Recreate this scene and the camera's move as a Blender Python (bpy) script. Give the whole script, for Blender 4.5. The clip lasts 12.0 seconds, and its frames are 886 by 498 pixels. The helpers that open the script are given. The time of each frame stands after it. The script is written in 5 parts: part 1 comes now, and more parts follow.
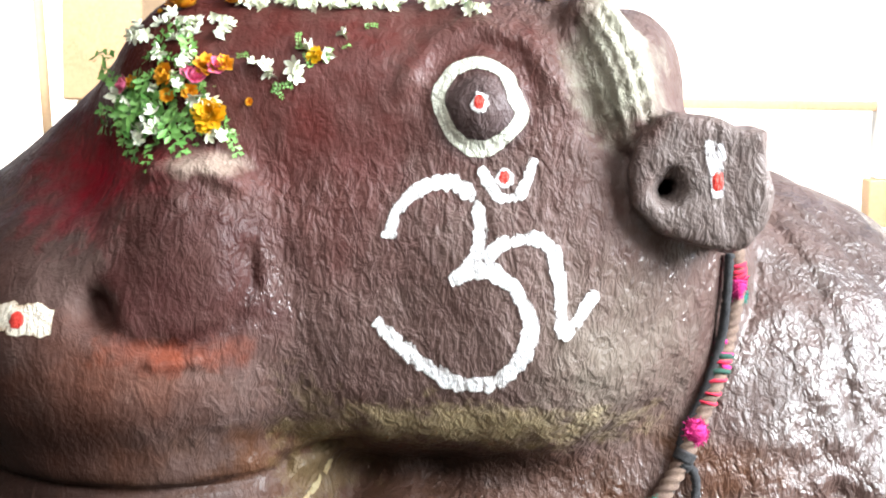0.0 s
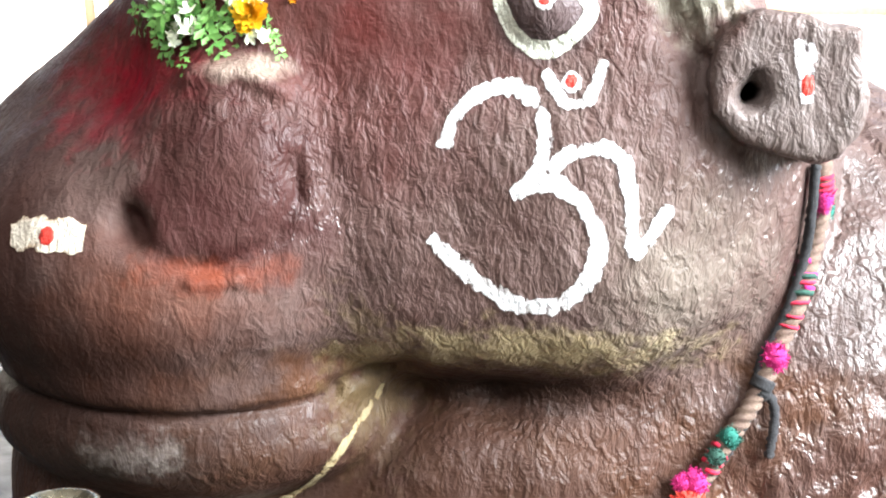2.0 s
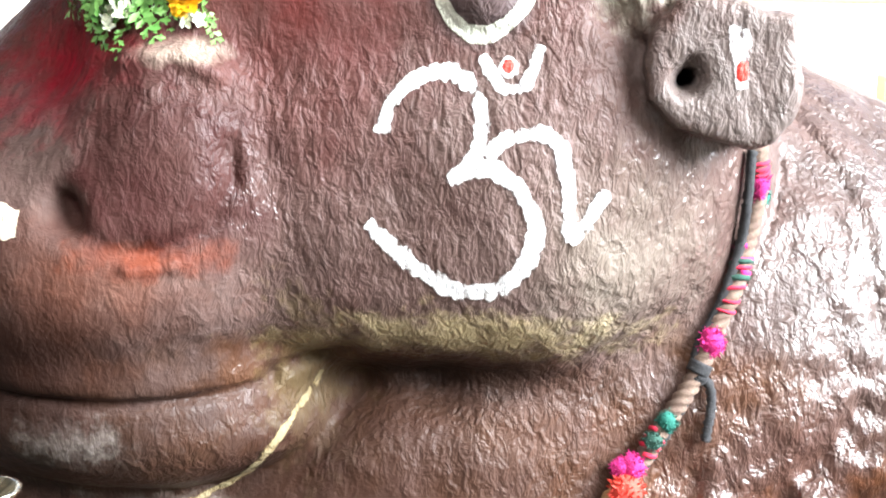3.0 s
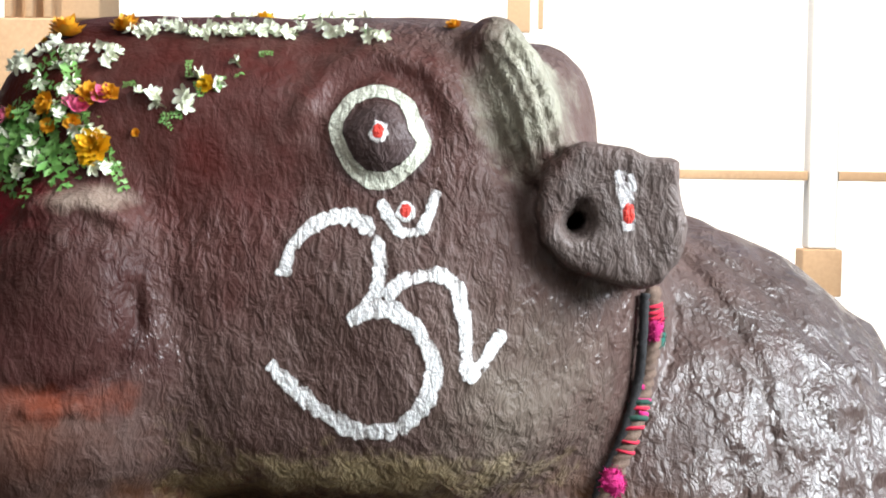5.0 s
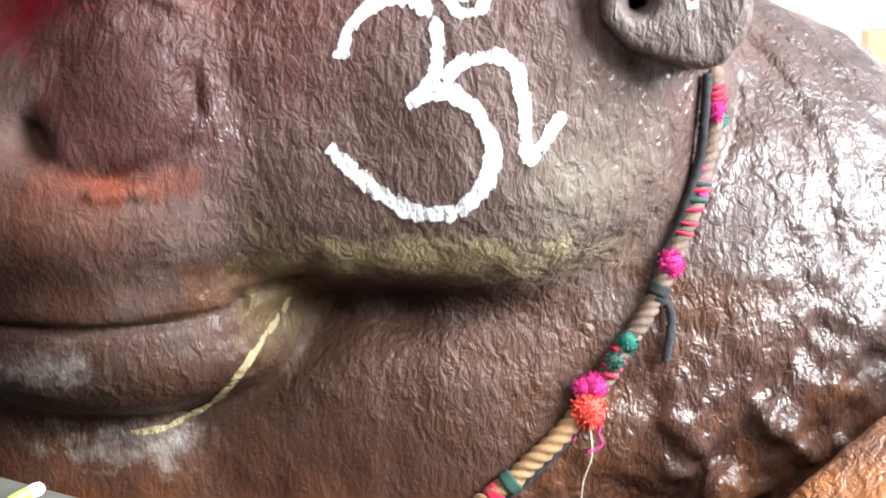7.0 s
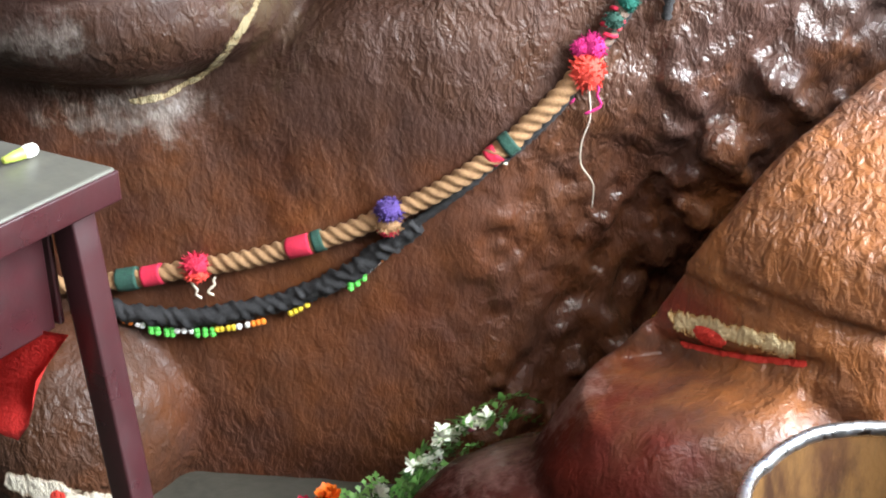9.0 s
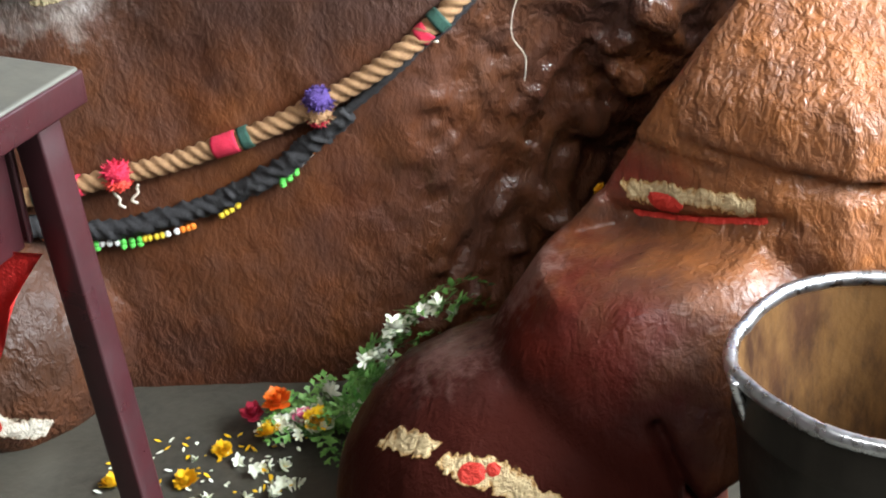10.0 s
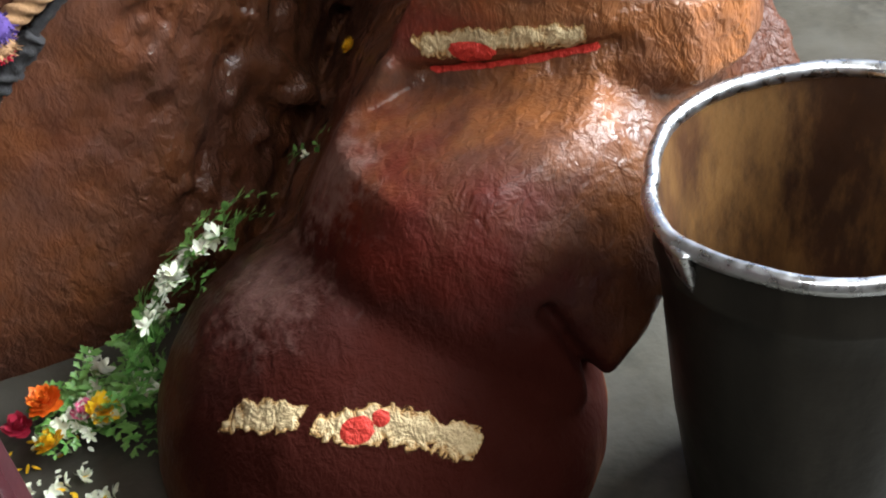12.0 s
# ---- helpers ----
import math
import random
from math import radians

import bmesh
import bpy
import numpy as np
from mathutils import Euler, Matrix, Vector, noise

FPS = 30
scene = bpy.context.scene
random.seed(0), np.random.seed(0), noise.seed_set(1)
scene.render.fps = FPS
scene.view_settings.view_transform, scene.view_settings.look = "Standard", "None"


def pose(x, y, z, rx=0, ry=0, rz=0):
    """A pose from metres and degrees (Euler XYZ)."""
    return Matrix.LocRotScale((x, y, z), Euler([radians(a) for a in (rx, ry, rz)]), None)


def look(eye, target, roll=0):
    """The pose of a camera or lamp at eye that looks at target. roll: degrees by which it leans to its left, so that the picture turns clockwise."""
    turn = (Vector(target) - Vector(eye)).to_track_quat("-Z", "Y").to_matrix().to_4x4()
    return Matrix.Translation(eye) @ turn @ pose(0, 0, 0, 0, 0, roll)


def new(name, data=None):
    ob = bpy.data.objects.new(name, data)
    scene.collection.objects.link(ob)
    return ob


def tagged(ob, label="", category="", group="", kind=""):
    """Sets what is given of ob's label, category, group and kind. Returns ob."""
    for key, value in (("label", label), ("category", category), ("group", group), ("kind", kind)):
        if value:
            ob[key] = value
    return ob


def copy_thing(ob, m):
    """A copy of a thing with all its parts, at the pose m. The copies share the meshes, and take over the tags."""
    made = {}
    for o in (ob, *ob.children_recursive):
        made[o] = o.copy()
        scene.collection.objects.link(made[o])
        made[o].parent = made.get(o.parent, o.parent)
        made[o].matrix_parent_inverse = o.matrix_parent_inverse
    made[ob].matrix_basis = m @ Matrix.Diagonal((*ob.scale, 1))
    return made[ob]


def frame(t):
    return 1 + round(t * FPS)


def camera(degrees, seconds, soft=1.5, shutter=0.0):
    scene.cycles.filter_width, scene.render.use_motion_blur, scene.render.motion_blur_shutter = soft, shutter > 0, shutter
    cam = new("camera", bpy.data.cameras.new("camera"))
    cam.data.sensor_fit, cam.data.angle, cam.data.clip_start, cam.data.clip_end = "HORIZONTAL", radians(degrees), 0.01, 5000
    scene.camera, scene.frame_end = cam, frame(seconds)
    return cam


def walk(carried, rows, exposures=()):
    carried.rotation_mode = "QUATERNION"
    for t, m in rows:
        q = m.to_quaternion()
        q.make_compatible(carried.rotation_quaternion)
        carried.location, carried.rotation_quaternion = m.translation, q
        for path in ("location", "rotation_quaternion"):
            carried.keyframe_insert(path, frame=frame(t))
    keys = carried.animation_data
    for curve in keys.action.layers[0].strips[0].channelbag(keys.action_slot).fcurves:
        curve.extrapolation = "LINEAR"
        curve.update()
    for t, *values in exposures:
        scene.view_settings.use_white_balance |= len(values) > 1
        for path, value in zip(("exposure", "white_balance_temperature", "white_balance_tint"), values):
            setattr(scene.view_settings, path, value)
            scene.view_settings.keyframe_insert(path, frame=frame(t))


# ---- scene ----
cam = camera(36.0, 12.0, soft=2.0)
PATH = [
    (0, (0.101, -1.892, 1.607), (-0.092, 0.086, 1.39), 0.9),
    (0.5, (0.091, -1.85, 1.601), (-0.117, 0.125, 1.367), 0.8),
    (1, (0.083, -1.804, 1.599), (-0.147, 0.164, 1.328), 0.8),
    (1.5, (0.077, -1.767, 1.593), (-0.173, 0.194, 1.287), 0.7),
    (2, (0.073, -1.746, 1.589), (-0.189, 0.207, 1.243), 0.7),
    (2.5, (0.081, -1.741, 1.585), (-0.166, 0.21, 1.222), 0.8),
    (3, (0.093, -1.741, 1.587), (-0.1, 0.216, 1.223), 1.0),
    (3.5, (0.109, -1.741, 1.585), (-0.034, 0.226, 1.249), 1.2),
    (3.7, (0.115, -1.743, 1.582), (-0.007, 0.228, 1.266), 1.2),
    (5.3, (0.157, -1.792, 1.529), (0.037, 0.204, 1.467), 0.7),
    (5.5, (0.156, -1.788, 1.529), (0.025, 0.206, 1.472), 0.6),
    (6, (0.156, -1.785, 1.528), (-0.005, 0.205, 1.413), 0.4),
    (6.5, (0.155, -1.785, 1.527), (-0.026, 0.191, 1.279), 0.2),
    (7, (0.15, -1.784, 1.526), (-0.041, 0.166, 1.126), 0.2),
    (7.5, (0.169, -1.775, 1.53), (-0.047, 0.138, 0.988), -0.0),
    (7.7, (0.17, -1.777, 1.531), (-0.046, 0.12, 0.936), -0.1),
    (9.3, (0.159, -1.78, 1.498), (-0.013, 0.001, 0.603), -1.3),
    (9.5, (0.135, -1.768, 1.492), (-0.001, 0.0, 0.567), -1.6),
    (10, (0.056, -1.73, 1.476), (0.056, 0.003, 0.478), -2.9),
    (10.5, (-0.026, -1.686, 1.465), (0.14, 0.001, 0.402), -4.3),
    (11, (-0.057, -1.576, 1.444), (0.23, 0.049, 0.314), -6.4),
    (11.5, (-0.09, -1.457, 1.439), (0.322, 0.091, 0.241), -7.4),
    (12, (-0.174, -1.338, 1.443), (0.388, 0.074, 0.143), -6.7),
]
EXPOSURES = [(0, 1.25), (1.5, 1.55), (3.7, 1.9), (5.3, 0.2), (5.9, 0.3), (6.5, 0.82), (7.6, 1.7), (9.4, 1.15), (12, 1.0)]
walk(cam, [(t, look(eye, target, roll)) for t, eye, target, roll in PATH], EXPOSURES)

# ---- world and sun ----
world = bpy.data.worlds.new("world")
scene.world = world
world.use_nodes = True
wn = world.node_tree
sky = wn.nodes.new("ShaderNodeTexSky")
sky.sky_type = "NISHITA"
sky.sun_disc = False
sky.sun_elevation = radians(52)
sky.sun_rotation = radians(206)
sky.dust_density = 4.0
wn.nodes["Background"].inputs["Strength"].default_value = 0.15
wn.links.new(sky.outputs[0], wn.nodes["Background"].inputs["Color"])

sun_data = bpy.data.lights.new("sun", "SUN")
sun_data.energy = 4.0
sun_data.angle = radians(0.6)
sun_data.color = (1.0, 0.95, 0.88)
sun = new("sun", sun_data)
SUN_FROM = Vector((-0.30, -0.62, 0.85))
sun.matrix_world = look(SUN_FROM * 10, (0, 0, 0))


# daylight that comes in at the open east side, between the low wall and the roof
day_data = bpy.data.lights.new("window_light", "AREA")
day_data.shape = "RECTANGLE"
day_data.size, day_data.size_y = 3.4, 2.0
day_data.energy = 520
day_data.color = (0.86, 0.94, 1.0)
day = new("window_light", day_data)
day.matrix_world = look((3.3, -1.15, 3.1), (0.1, 0.0, 1.2))

# daylight over the south wall, under the eaves
eave_data = bpy.data.lights.new("eave_light", "AREA")
eave_data.shape = "RECTANGLE"
eave_data.size, eave_data.size_y = 3.0, 0.8
eave_data.energy = 40
eave_data.color = (0.98, 0.98, 1.0)
eave = new("eave_light", eave_data)
eave.matrix_world = look((-0.2, -2.95, 3.65), (0.1, 0.0, 0.9))


# ---- materials ----
class Mat:
    """A small builder for node materials in object space."""

    def __init__(self, name, rough=0.6, metal=0.0):
        self.m = bpy.data.materials.new(name)
        self.m.use_nodes = True
        self.t = self.m.node_tree
        self.b = self.t.nodes["Principled BSDF"]
        self.b.inputs["Roughness"].default_value = rough
        self.b.inputs["Metallic"].default_value = metal
        self.co = self.node("ShaderNodeTexCoord").outputs["Object"]

    def node(self, kind, operation=None, data_type=None, feature=None):
        n = self.t.nodes.new(kind)
        if operation:
            n.operation = operation
        if data_type:
            n.data_type = data_type
        if feature:
            n.feature = feature
        return n

    def put(self, socket, value):
        if isinstance(value, bpy.types.NodeSocket):
            self.t.links.new(value, socket)
        elif value is not None:
            socket.default_value = value

    def scaled(self, sx, sy, sz, turn=(0, 0, 0)):
        n = self.node("ShaderNodeMapping")
        self.put(n.inputs["Vector"], self.co)
        n.inputs["Scale"].default_value = (sx, sy, sz)
        n.inputs["Rotation"].default_value = [radians(a) for a in turn]
        return n.outputs[0]

    def noise(self, scale, detail=4.0, rough=0.55, vec=None, distort=0.0):
        n = self.node("ShaderNodeTexNoise")
        self.put(n.inputs["Vector"], vec or self.co)
        n.inputs["Scale"].default_value = scale
        n.inputs["Detail"].default_value = detail
        n.inputs["Roughness"].default_value = rough
        n.inputs["Distortion"].default_value = distort
        return n.outputs["Fac"]

    def cells(self, scale, vec=None, feature="F1", smooth=0.0):
        n = self.node("ShaderNodeTexVoronoi", feature=feature)
        self.put(n.inputs["Vector"], vec or self.co)
        n.inputs["Scale"].default_value = scale
        if smooth:
            n.inputs["Smoothness"].default_value = smooth
        return n.outputs["Distance"]

    def ramp(self, fac, lo, hi, a=0.0, b=1.0):
        n = self.node("ShaderNodeMapRange")
        self.put(n.inputs["Value"], fac)
        n.inputs["From Min"].default_value, n.inputs["From Max"].default_value = lo, hi
        n.inputs["To Min"].default_value, n.inputs["To Max"].default_value = a, b
        return n.outputs[0]

    def math(self, op, a, b=None):
        n = self.node("ShaderNodeMath", operation=op)
        self.put(n.inputs[0], a)
        if b is not None:
            self.put(n.inputs[1], b)
        return n.outputs[0]

    def mix(self, fac, a, b):
        n = self.node("ShaderNodeMix", data_type="RGBA")
        self.put(n.inputs["Factor"], fac)
        self.put(n.inputs["A"], a if isinstance(a, bpy.types.NodeSocket) else (*a, 1))
        self.put(n.inputs["B"], b if isinstance(b, bpy.types.NodeSocket) else (*b, 1))
        return n.outputs["Result"]

    def near(self, place, radii, inner=0.4, wob=0.25, scale=9.0):
        """1 near a place, 0 beyond its radii, with a ragged border."""
        n = self.node("ShaderNodeVectorMath", operation="SUBTRACT")
        self.put(n.inputs[0], self.co)
        n.inputs[1].default_value = place
        d = self.node("ShaderNodeVectorMath", operation="DIVIDE")
        self.put(d.inputs[0], n.outputs[0])
        d.inputs[1].default_value = radii
        le = self.node("ShaderNodeVectorMath", operation="LENGTH")
        self.put(le.inputs[0], d.outputs[0])
        rag = self.ramp(self.noise(scale, 5, 0.65), 0.3, 0.7, -wob, wob)
        return self.ramp(self.math("ADD", le.outputs["Value"], rag), inner, 1.0, 1.0, 0.0)

    def color(self, c):
        self.put(self.b.inputs["Base Color"], c if isinstance(c, bpy.types.NodeSocket) else (*c, 1))
        return self

    def rough(self, r):
        self.put(self.b.inputs["Roughness"], r)
        return self

    def bump(self, height, strength=0.5, distance=0.01):
        n = self.node("ShaderNodeBump")
        self.put(n.inputs["Height"], height)
        n.inputs["Strength"].default_value = strength
        n.inputs["Distance"].default_value = distance
        self.put(self.b.inputs["Normal"], n.outputs[0])
        return self


def simple(name, c1, c2, rough=0.6, metal=0.0, scale=12.0, bump=0.3, fine=60.0, dist=0.004):
    """Two tones mixed by a coarse and a fine noise, with a fine relief."""
    m = Mat(name, rough, metal)
    a = m.ramp(m.noise(scale, 5), 0.35, 0.65)
    f = m.ramp(m.noise(fine, 3), 0.3, 0.7)
    m.color(m.mix(m.math("MULTIPLY", a, f), c1, c2) if c1 != c2 else c1)
    m.rough(m.ramp(m.noise(scale * 2.3, 4), 0.3, 0.7, max(rough - 0.12, 0.02), min(rough + 0.12, 1)))
    m.bump(m.noise(fine, 4), bump, dist)
    return m.m


def pecked(m):
    """The height of stone dressed with a point: steep-sided slanting pecks and pits."""
    tool = m.ramp(m.noise(66, 3, 0.62, m.scaled(1.0, 1.0, 0.52, (0, 18, 0)), 0.5), 0.33, 0.67)
    pits = m.ramp(m.noise(34, 3, 0.6, m.scaled(1.0, 1.0, 0.7, (0, -25, 0)), 0.7), 0.36, 0.62)
    return m.math("ADD", m.math("MULTIPLY", tool, 0.55), m.math("MULTIPLY", pits, 0.45))


def stone_material():
    m = Mat("oiled_granite", 0.4)
    big = m.ramp(m.noise(3.2, 6, 0.6, distort=0.4), 0.35, 0.66)
    mid = m.ramp(m.noise(14, 5, 0.65), 0.36, 0.64)
    fine = m.ramp(m.noise(75, 4, 0.7), 0.3, 0.7)
    c = m.mix(big, (0.074, 0.040, 0.033), (0.118, 0.078, 0.067))
    sep = m.node("ShaderNodeSeparateXYZ")
    m.put(sep.inputs[0], m.co)
    wob = m.ramp(m.noise(7, 5, 0.6), 0.3, 0.7, -0.09, 0.09)
    # below the jaw the stone is browner with oil and lamp soot
    low = m.ramp(m.math("ADD", sep.outputs["Z"], wob), 1.13, 1.04)
    c = m.mix(low, c, m.mix(big, (0.050, 0.018, 0.010), (0.092, 0.038, 0.017)))

    # lower still, lamp oil and ochre have soaked in
    ochre = m.ramp(m.math("ADD", sep.outputs["Z"], wob), 0.88, 0.66)
    c = m.mix(ochre, c, m.mix(big, (0.066, 0.017, 0.006), (0.125, 0.040, 0.011)))

    # serves for real stains and for shade put into the colour
    def stain_shade(c, place, radii, colour, amount=1.0, inner=0.3, scale=9.0, wob=0.3):
        return m.mix(m.math("MULTIPLY", m.near(place, radii, inner, wob, scale), amount), c, colour)

    c = stain_shade(c, (-0.36, 0.2, 1.66), (0.60, 0.6, 0.28), (0.060, 0.008, 0.006), 1.0)
    c = stain_shade(c, (-0.30, 0.1, 1.50), (0.24, 0.5, 0.28), (0.066, 0.010, 0.008), 0.75, 0.2, 6)
    # dark greasy muzzle, deepened with the shade on its lower left side
    c = stain_shade(c, (-0.76, 0.1, 1.14), (0.38, 0.5, 0.38), (0.030, 0.010, 0.007), 0.92)
    c = stain_shade(c, (-0.52, 0.0, 1.22), (0.20, 0.4, 0.10), (0.15, 0.035, 0.010), 0.35, scale=16)
    c = stain_shade(c, (-0.58, 0.0, 1.15), (0.14, 0.4, 0.11), (0.15, 0.035, 0.010), 0.3, scale=20)
    c = stain_shade(c, (-0.60, 0.15, 1.48), (0.19, 0.30, 0.115), (0.22, 0.003, 0.014), 1.0, 0.2, 26)
    c = stain_shade(c, (-0.45, 0.0, 1.36), (0.17, 0.3, 0.15), (0.034, 0.007, 0.006), 0.95, 0.6)
    c = stain_shade(c, (-0.42, 0.05, 1.51), (0.075, 0.3, 0.022), (0.30, 0.23, 0.18), 0.7, 0.4, 22)
    c = stain_shade(c, (-0.46, 0.0, 1.245), (0.13, 0.3, 0.03), (0.16, 0.03, 0.010), 0.7, 0.2, 22, 0.5)
    # dark grey lip, its colour deepened by shade from the muzzle above
    c = stain_shade(c, (-0.58, 0.1, 0.94), (0.34, 0.5, 0.14), (0.022, 0.014, 0.010), 0.9)
    c = stain_shade(c, (-0.03, 0.05, 1.135), (0.27, 0.4, 0.05), (0.36, 0.28, 0.15), 0.85, 0.3, 26, 0.5)
    c = stain_shade(c, (0.16, 0.05, 1.24), (0.16, 0.4, 0.18), (0.15, 0.128, 0.10), 0.6, 0.2, 16)
    c = stain_shade(c, (-0.27, 0.05, 1.05), (0.07, 0.4, 0.16), (0.22, 0.17, 0.07), 0.45, 0.3, 30, 0.6)
    # shadow in the hollow under the jaw, put into the colour
    c = stain_shade(c, (-0.05, 0.1, 1.05), (0.28, 0.4, 0.055), (0.026, 0.015, 0.012), 0.9, 0.3, 14)
    c = stain_shade(c, (0.165, 0.1, 1.67), (0.095, 0.2, 0.13), (0.30, 0.29, 0.22), 0.85, 0.5, 18)
    c = stain_shade(c, (0.28, 0.0, 1.49), (0.14, 0.2, 0.14), (0.14, 0.115, 0.105), 0.75, 0.6, 18)
    c = stain_shade(c, (-0.037, 0.03, 1.59), (0.075, 0.2, 0.07), (0.07, 0.05, 0.05), 0.9, 0.7, 18, 0.1)
    c = stain_shade(c, (-0.50, 0.0, 0.83), (0.14, 0.3, 0.05), (0.5, 0.47, 0.42), 0.36, 0.1, 30, 0.6)
    c = stain_shade(c, (-0.58, 0.0, 0.985), (0.11, 0.4, 0.035), (0.42, 0.38, 0.34), 0.34, 0.0, 44, 0.8)
    c = stain_shade(c, (0.66, 0.45, 1.15), (0.42, 0.8, 0.40), (0.052, 0.036, 0.031), 0.9, 0.5, 8)
    c = stain_shade(c, (0.42, 0.2, 0.88), (0.26, 0.4, 0.22), (0.062, 0.026, 0.018), 0.8, 0.3, 8)
    # shade that the overhanging head casts on the throat, painted as dark brown
    c = stain_shade(c, (-0.15, 0.1, 0.92), (0.48, 0.5, 0.20), (0.034, 0.014, 0.008), 0.75, 0.35, 8)
    # leg: orange ochre above, vermilion and oil below
    c = stain_shade(c, (0.56, -0.15, 0.74), (0.40, 0.4, 0.34), (0.26, 0.088, 0.024), 0.9, 0.4, 7)
    c = stain_shade(c, (0.30, -0.15, 0.66), (0.10, 0.3, 0.06), (0.17, 0.012, 0.008), 0.75, 0.2, 14)
    c = m.mix(m.math("MULTIPLY", mid, 0.4), c, (0.05, 0.022, 0.017))
    c = m.mix(m.math("MULTIPLY", fine, 0.03), c, (0.30, 0.22, 0.18))
    c = stain_shade(c, (0.17, -0.32, 0.34), (0.36, 0.30, 0.27), (0.033, 0.005, 0.003), 0.97, 0.7, 6)
    c = stain_shade(c, (0.22, -0.25, 0.53), (0.17, 0.3, 0.085), (0.110, 0.012, 0.006), 0.6, 0.2, 12)
    # brown far knee, darkened in colour for the shade beside the table
    c = stain_shade(c, (-0.68, 0.0, 0.36), (0.34, 0.5, 0.24), (0.034, 0.014, 0.007), 0.85, 0.4, 8)
    # shade on the muzzle's underside, darkened in the colour
    c = stain_shade(c, (-0.64, 0.1, 1.09), (0.38, 0.5, 0.17), (0.021, 0.008, 0.005), 0.8, 0.4, 8)
    c = stain_shade(c, (0.17, -0.16, 0.53), (0.055, 0.10, 0.13), (0.20, 0.115, 0.095), 0.6, 0.2, 46, 0.6)
    c = stain_shade(c, (0.05, -0.20, 0.45), (0.09, 0.10, 0.06), (0.17, 0.09, 0.075), 0.5, 0.2, 46, 0.6)
    # slanting tool marks
    peck = pecked(m)
    smooth = m.near((-0.62, 0.1, 1.15), (0.36, 0.6, 0.40), 0.5, 0.2)
    leg = m.near((0.2, -0.3, 0.35), (0.5, 0.35, 0.5), 0.6, 0.2)
    throat = m.near((-0.35, 0.1, 0.65), (0.55, 0.6, 0.42), 0.6, 0.2)
    brow = m.near((-0.30, 0.1, 1.66), (0.36, 0.5, 0.20), 0.5, 0.2)
    calm = m.ramp(m.math("MAXIMUM", m.math("MAXIMUM", smooth, leg), m.math("MAXIMUM", throat, brow)), 0, 1, 1.0, 0.35)
    h = m.math("MULTIPLY", peck, calm)
    h = m.math("ADD", h, m.math("MULTIPLY", m.noise(150, 2, 0.6), 0.16))
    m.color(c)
    dusty = m.math("MAXIMUM", m.near((-0.60, 0.15, 1.50), (0.2, 0.35, 0.12), 0.3, 0.2), m.near((-0.5, 0.2, 1.66), (0.22, 0.4, 0.16), 0.3, 0.2))
    # fresh oil makes some parts wet, soot and powder make others dull
    wet = None
    for place, radii in (((0.75, 0.5, 1.15), (0.48, 0.7, 0.42)), ((0.42, 0.15, 0.85), (0.30, 0.4, 0.28)), ((0.18, 0.12, 0.56), (0.30, 0.3, 0.26)), ((0.42, -0.1, 0.68), (0.26, 0.4, 0.22)), ((-0.31, 0.05, 1.22), (0.11, 0.3, 0.20)), ((0.13, -0.1, 0.43), (0.12, 0.25, 0.05)), ((0.27, -0.2, 0.60), (0.15, 0.25, 0.04)), ((0.30, -0.12, 0.74), (0.16, 0.25, 0.13)), ((0.07, -0.22, 0.46), (0.09, 0.2, 0.05)), ((0.30, 0.1, 1.30), (0.16, 0.4, 0.2))):
        w = m.near(place, radii, 0.4, 0.3, 11)
        wet = w if wet is None else m.math("MAXIMUM", wet, w)
    dull = m.math("MAXIMUM", dusty, m.near((0.16, -0.36, 0.28), (0.36, 0.30, 0.21), 0.75, 0.1))
    dull = m.math("MAXIMUM", dull, m.near((0.30, -0.15, 0.49), (0.3, 0.3, 0.075), 0.7, 0.1))
    dull = m.math("MAXIMUM", dull, m.math("MULTIPLY", m.near((-0.60, 0.0, 1.28), (0.28, 0.5, 0.30), 0.6, 0.2), 0.6))
    m.rough(m.math("ADD", m.ramp(mid, 0, 1, 0.44, 0.66), m.math("MULTIPLY", dull, 0.3)))
    m.put(m.b.inputs["Coat Weight"], m.math("MULTIPLY", m.ramp(wet, 0, 1, 0.05, 0.9), m.ramp(dull, 0, 1, 1.0, 0.05)))
    m.put(m.b.inputs["Specular IOR Level"], m.ramp(dull, 0, 1, 0.24, 0.08))
    m.bump(h, 1.0, 0.0056)
    m.b.inputs["Coat Roughness"].default_value = 0.14
    film = m.node("ShaderNodeBump")
    m.put(film.inputs["Height"], h)
    film.inputs["Strength"].default_value = 0.9
    film.inputs["Distance"].default_value = 0.0045
    m.put(m.b.inputs["Coat Normal"], film.outputs[0])
    return m.m


STONE = stone_material()
PLASTER = simple("sooty_plaster", (0.30, 0.26, 0.21), (0.22, 0.18, 0.14), 0.85, scale=3)
SLAB = simple("grey_stone_slab", (0.060, 0.054, 0.042), (0.030, 0.028, 0.022), 0.4, scale=6)
DARK_ROOF = simple("dark_ceiling", (0.085, 0.072, 0.058), (0.055, 0.046, 0.037), 0.9, scale=1.5)
EARTH = simple("pale_ground", (0.55, 0.5, 0.42), (0.45, 0.4, 0.33), 0.95, scale=0.8, fine=9, dist=0.02)
STEEL = simple("worn_steel", (0.42, 0.42, 0.42), (0.25, 0.24, 0.22), 0.32, 1.0, scale=9, bump=0.1)
MAROON = simple("maroon_paint", (0.036, 0.008, 0.010), (0.026, 0.010, 0.011), 0.35, scale=8, bump=0.1)
TABLE_TOP = simple("dull_metal_top", (0.11, 0.105, 0.085), (0.07, 0.067, 0.058), 0.45, 0.3, scale=7, bump=0.1)


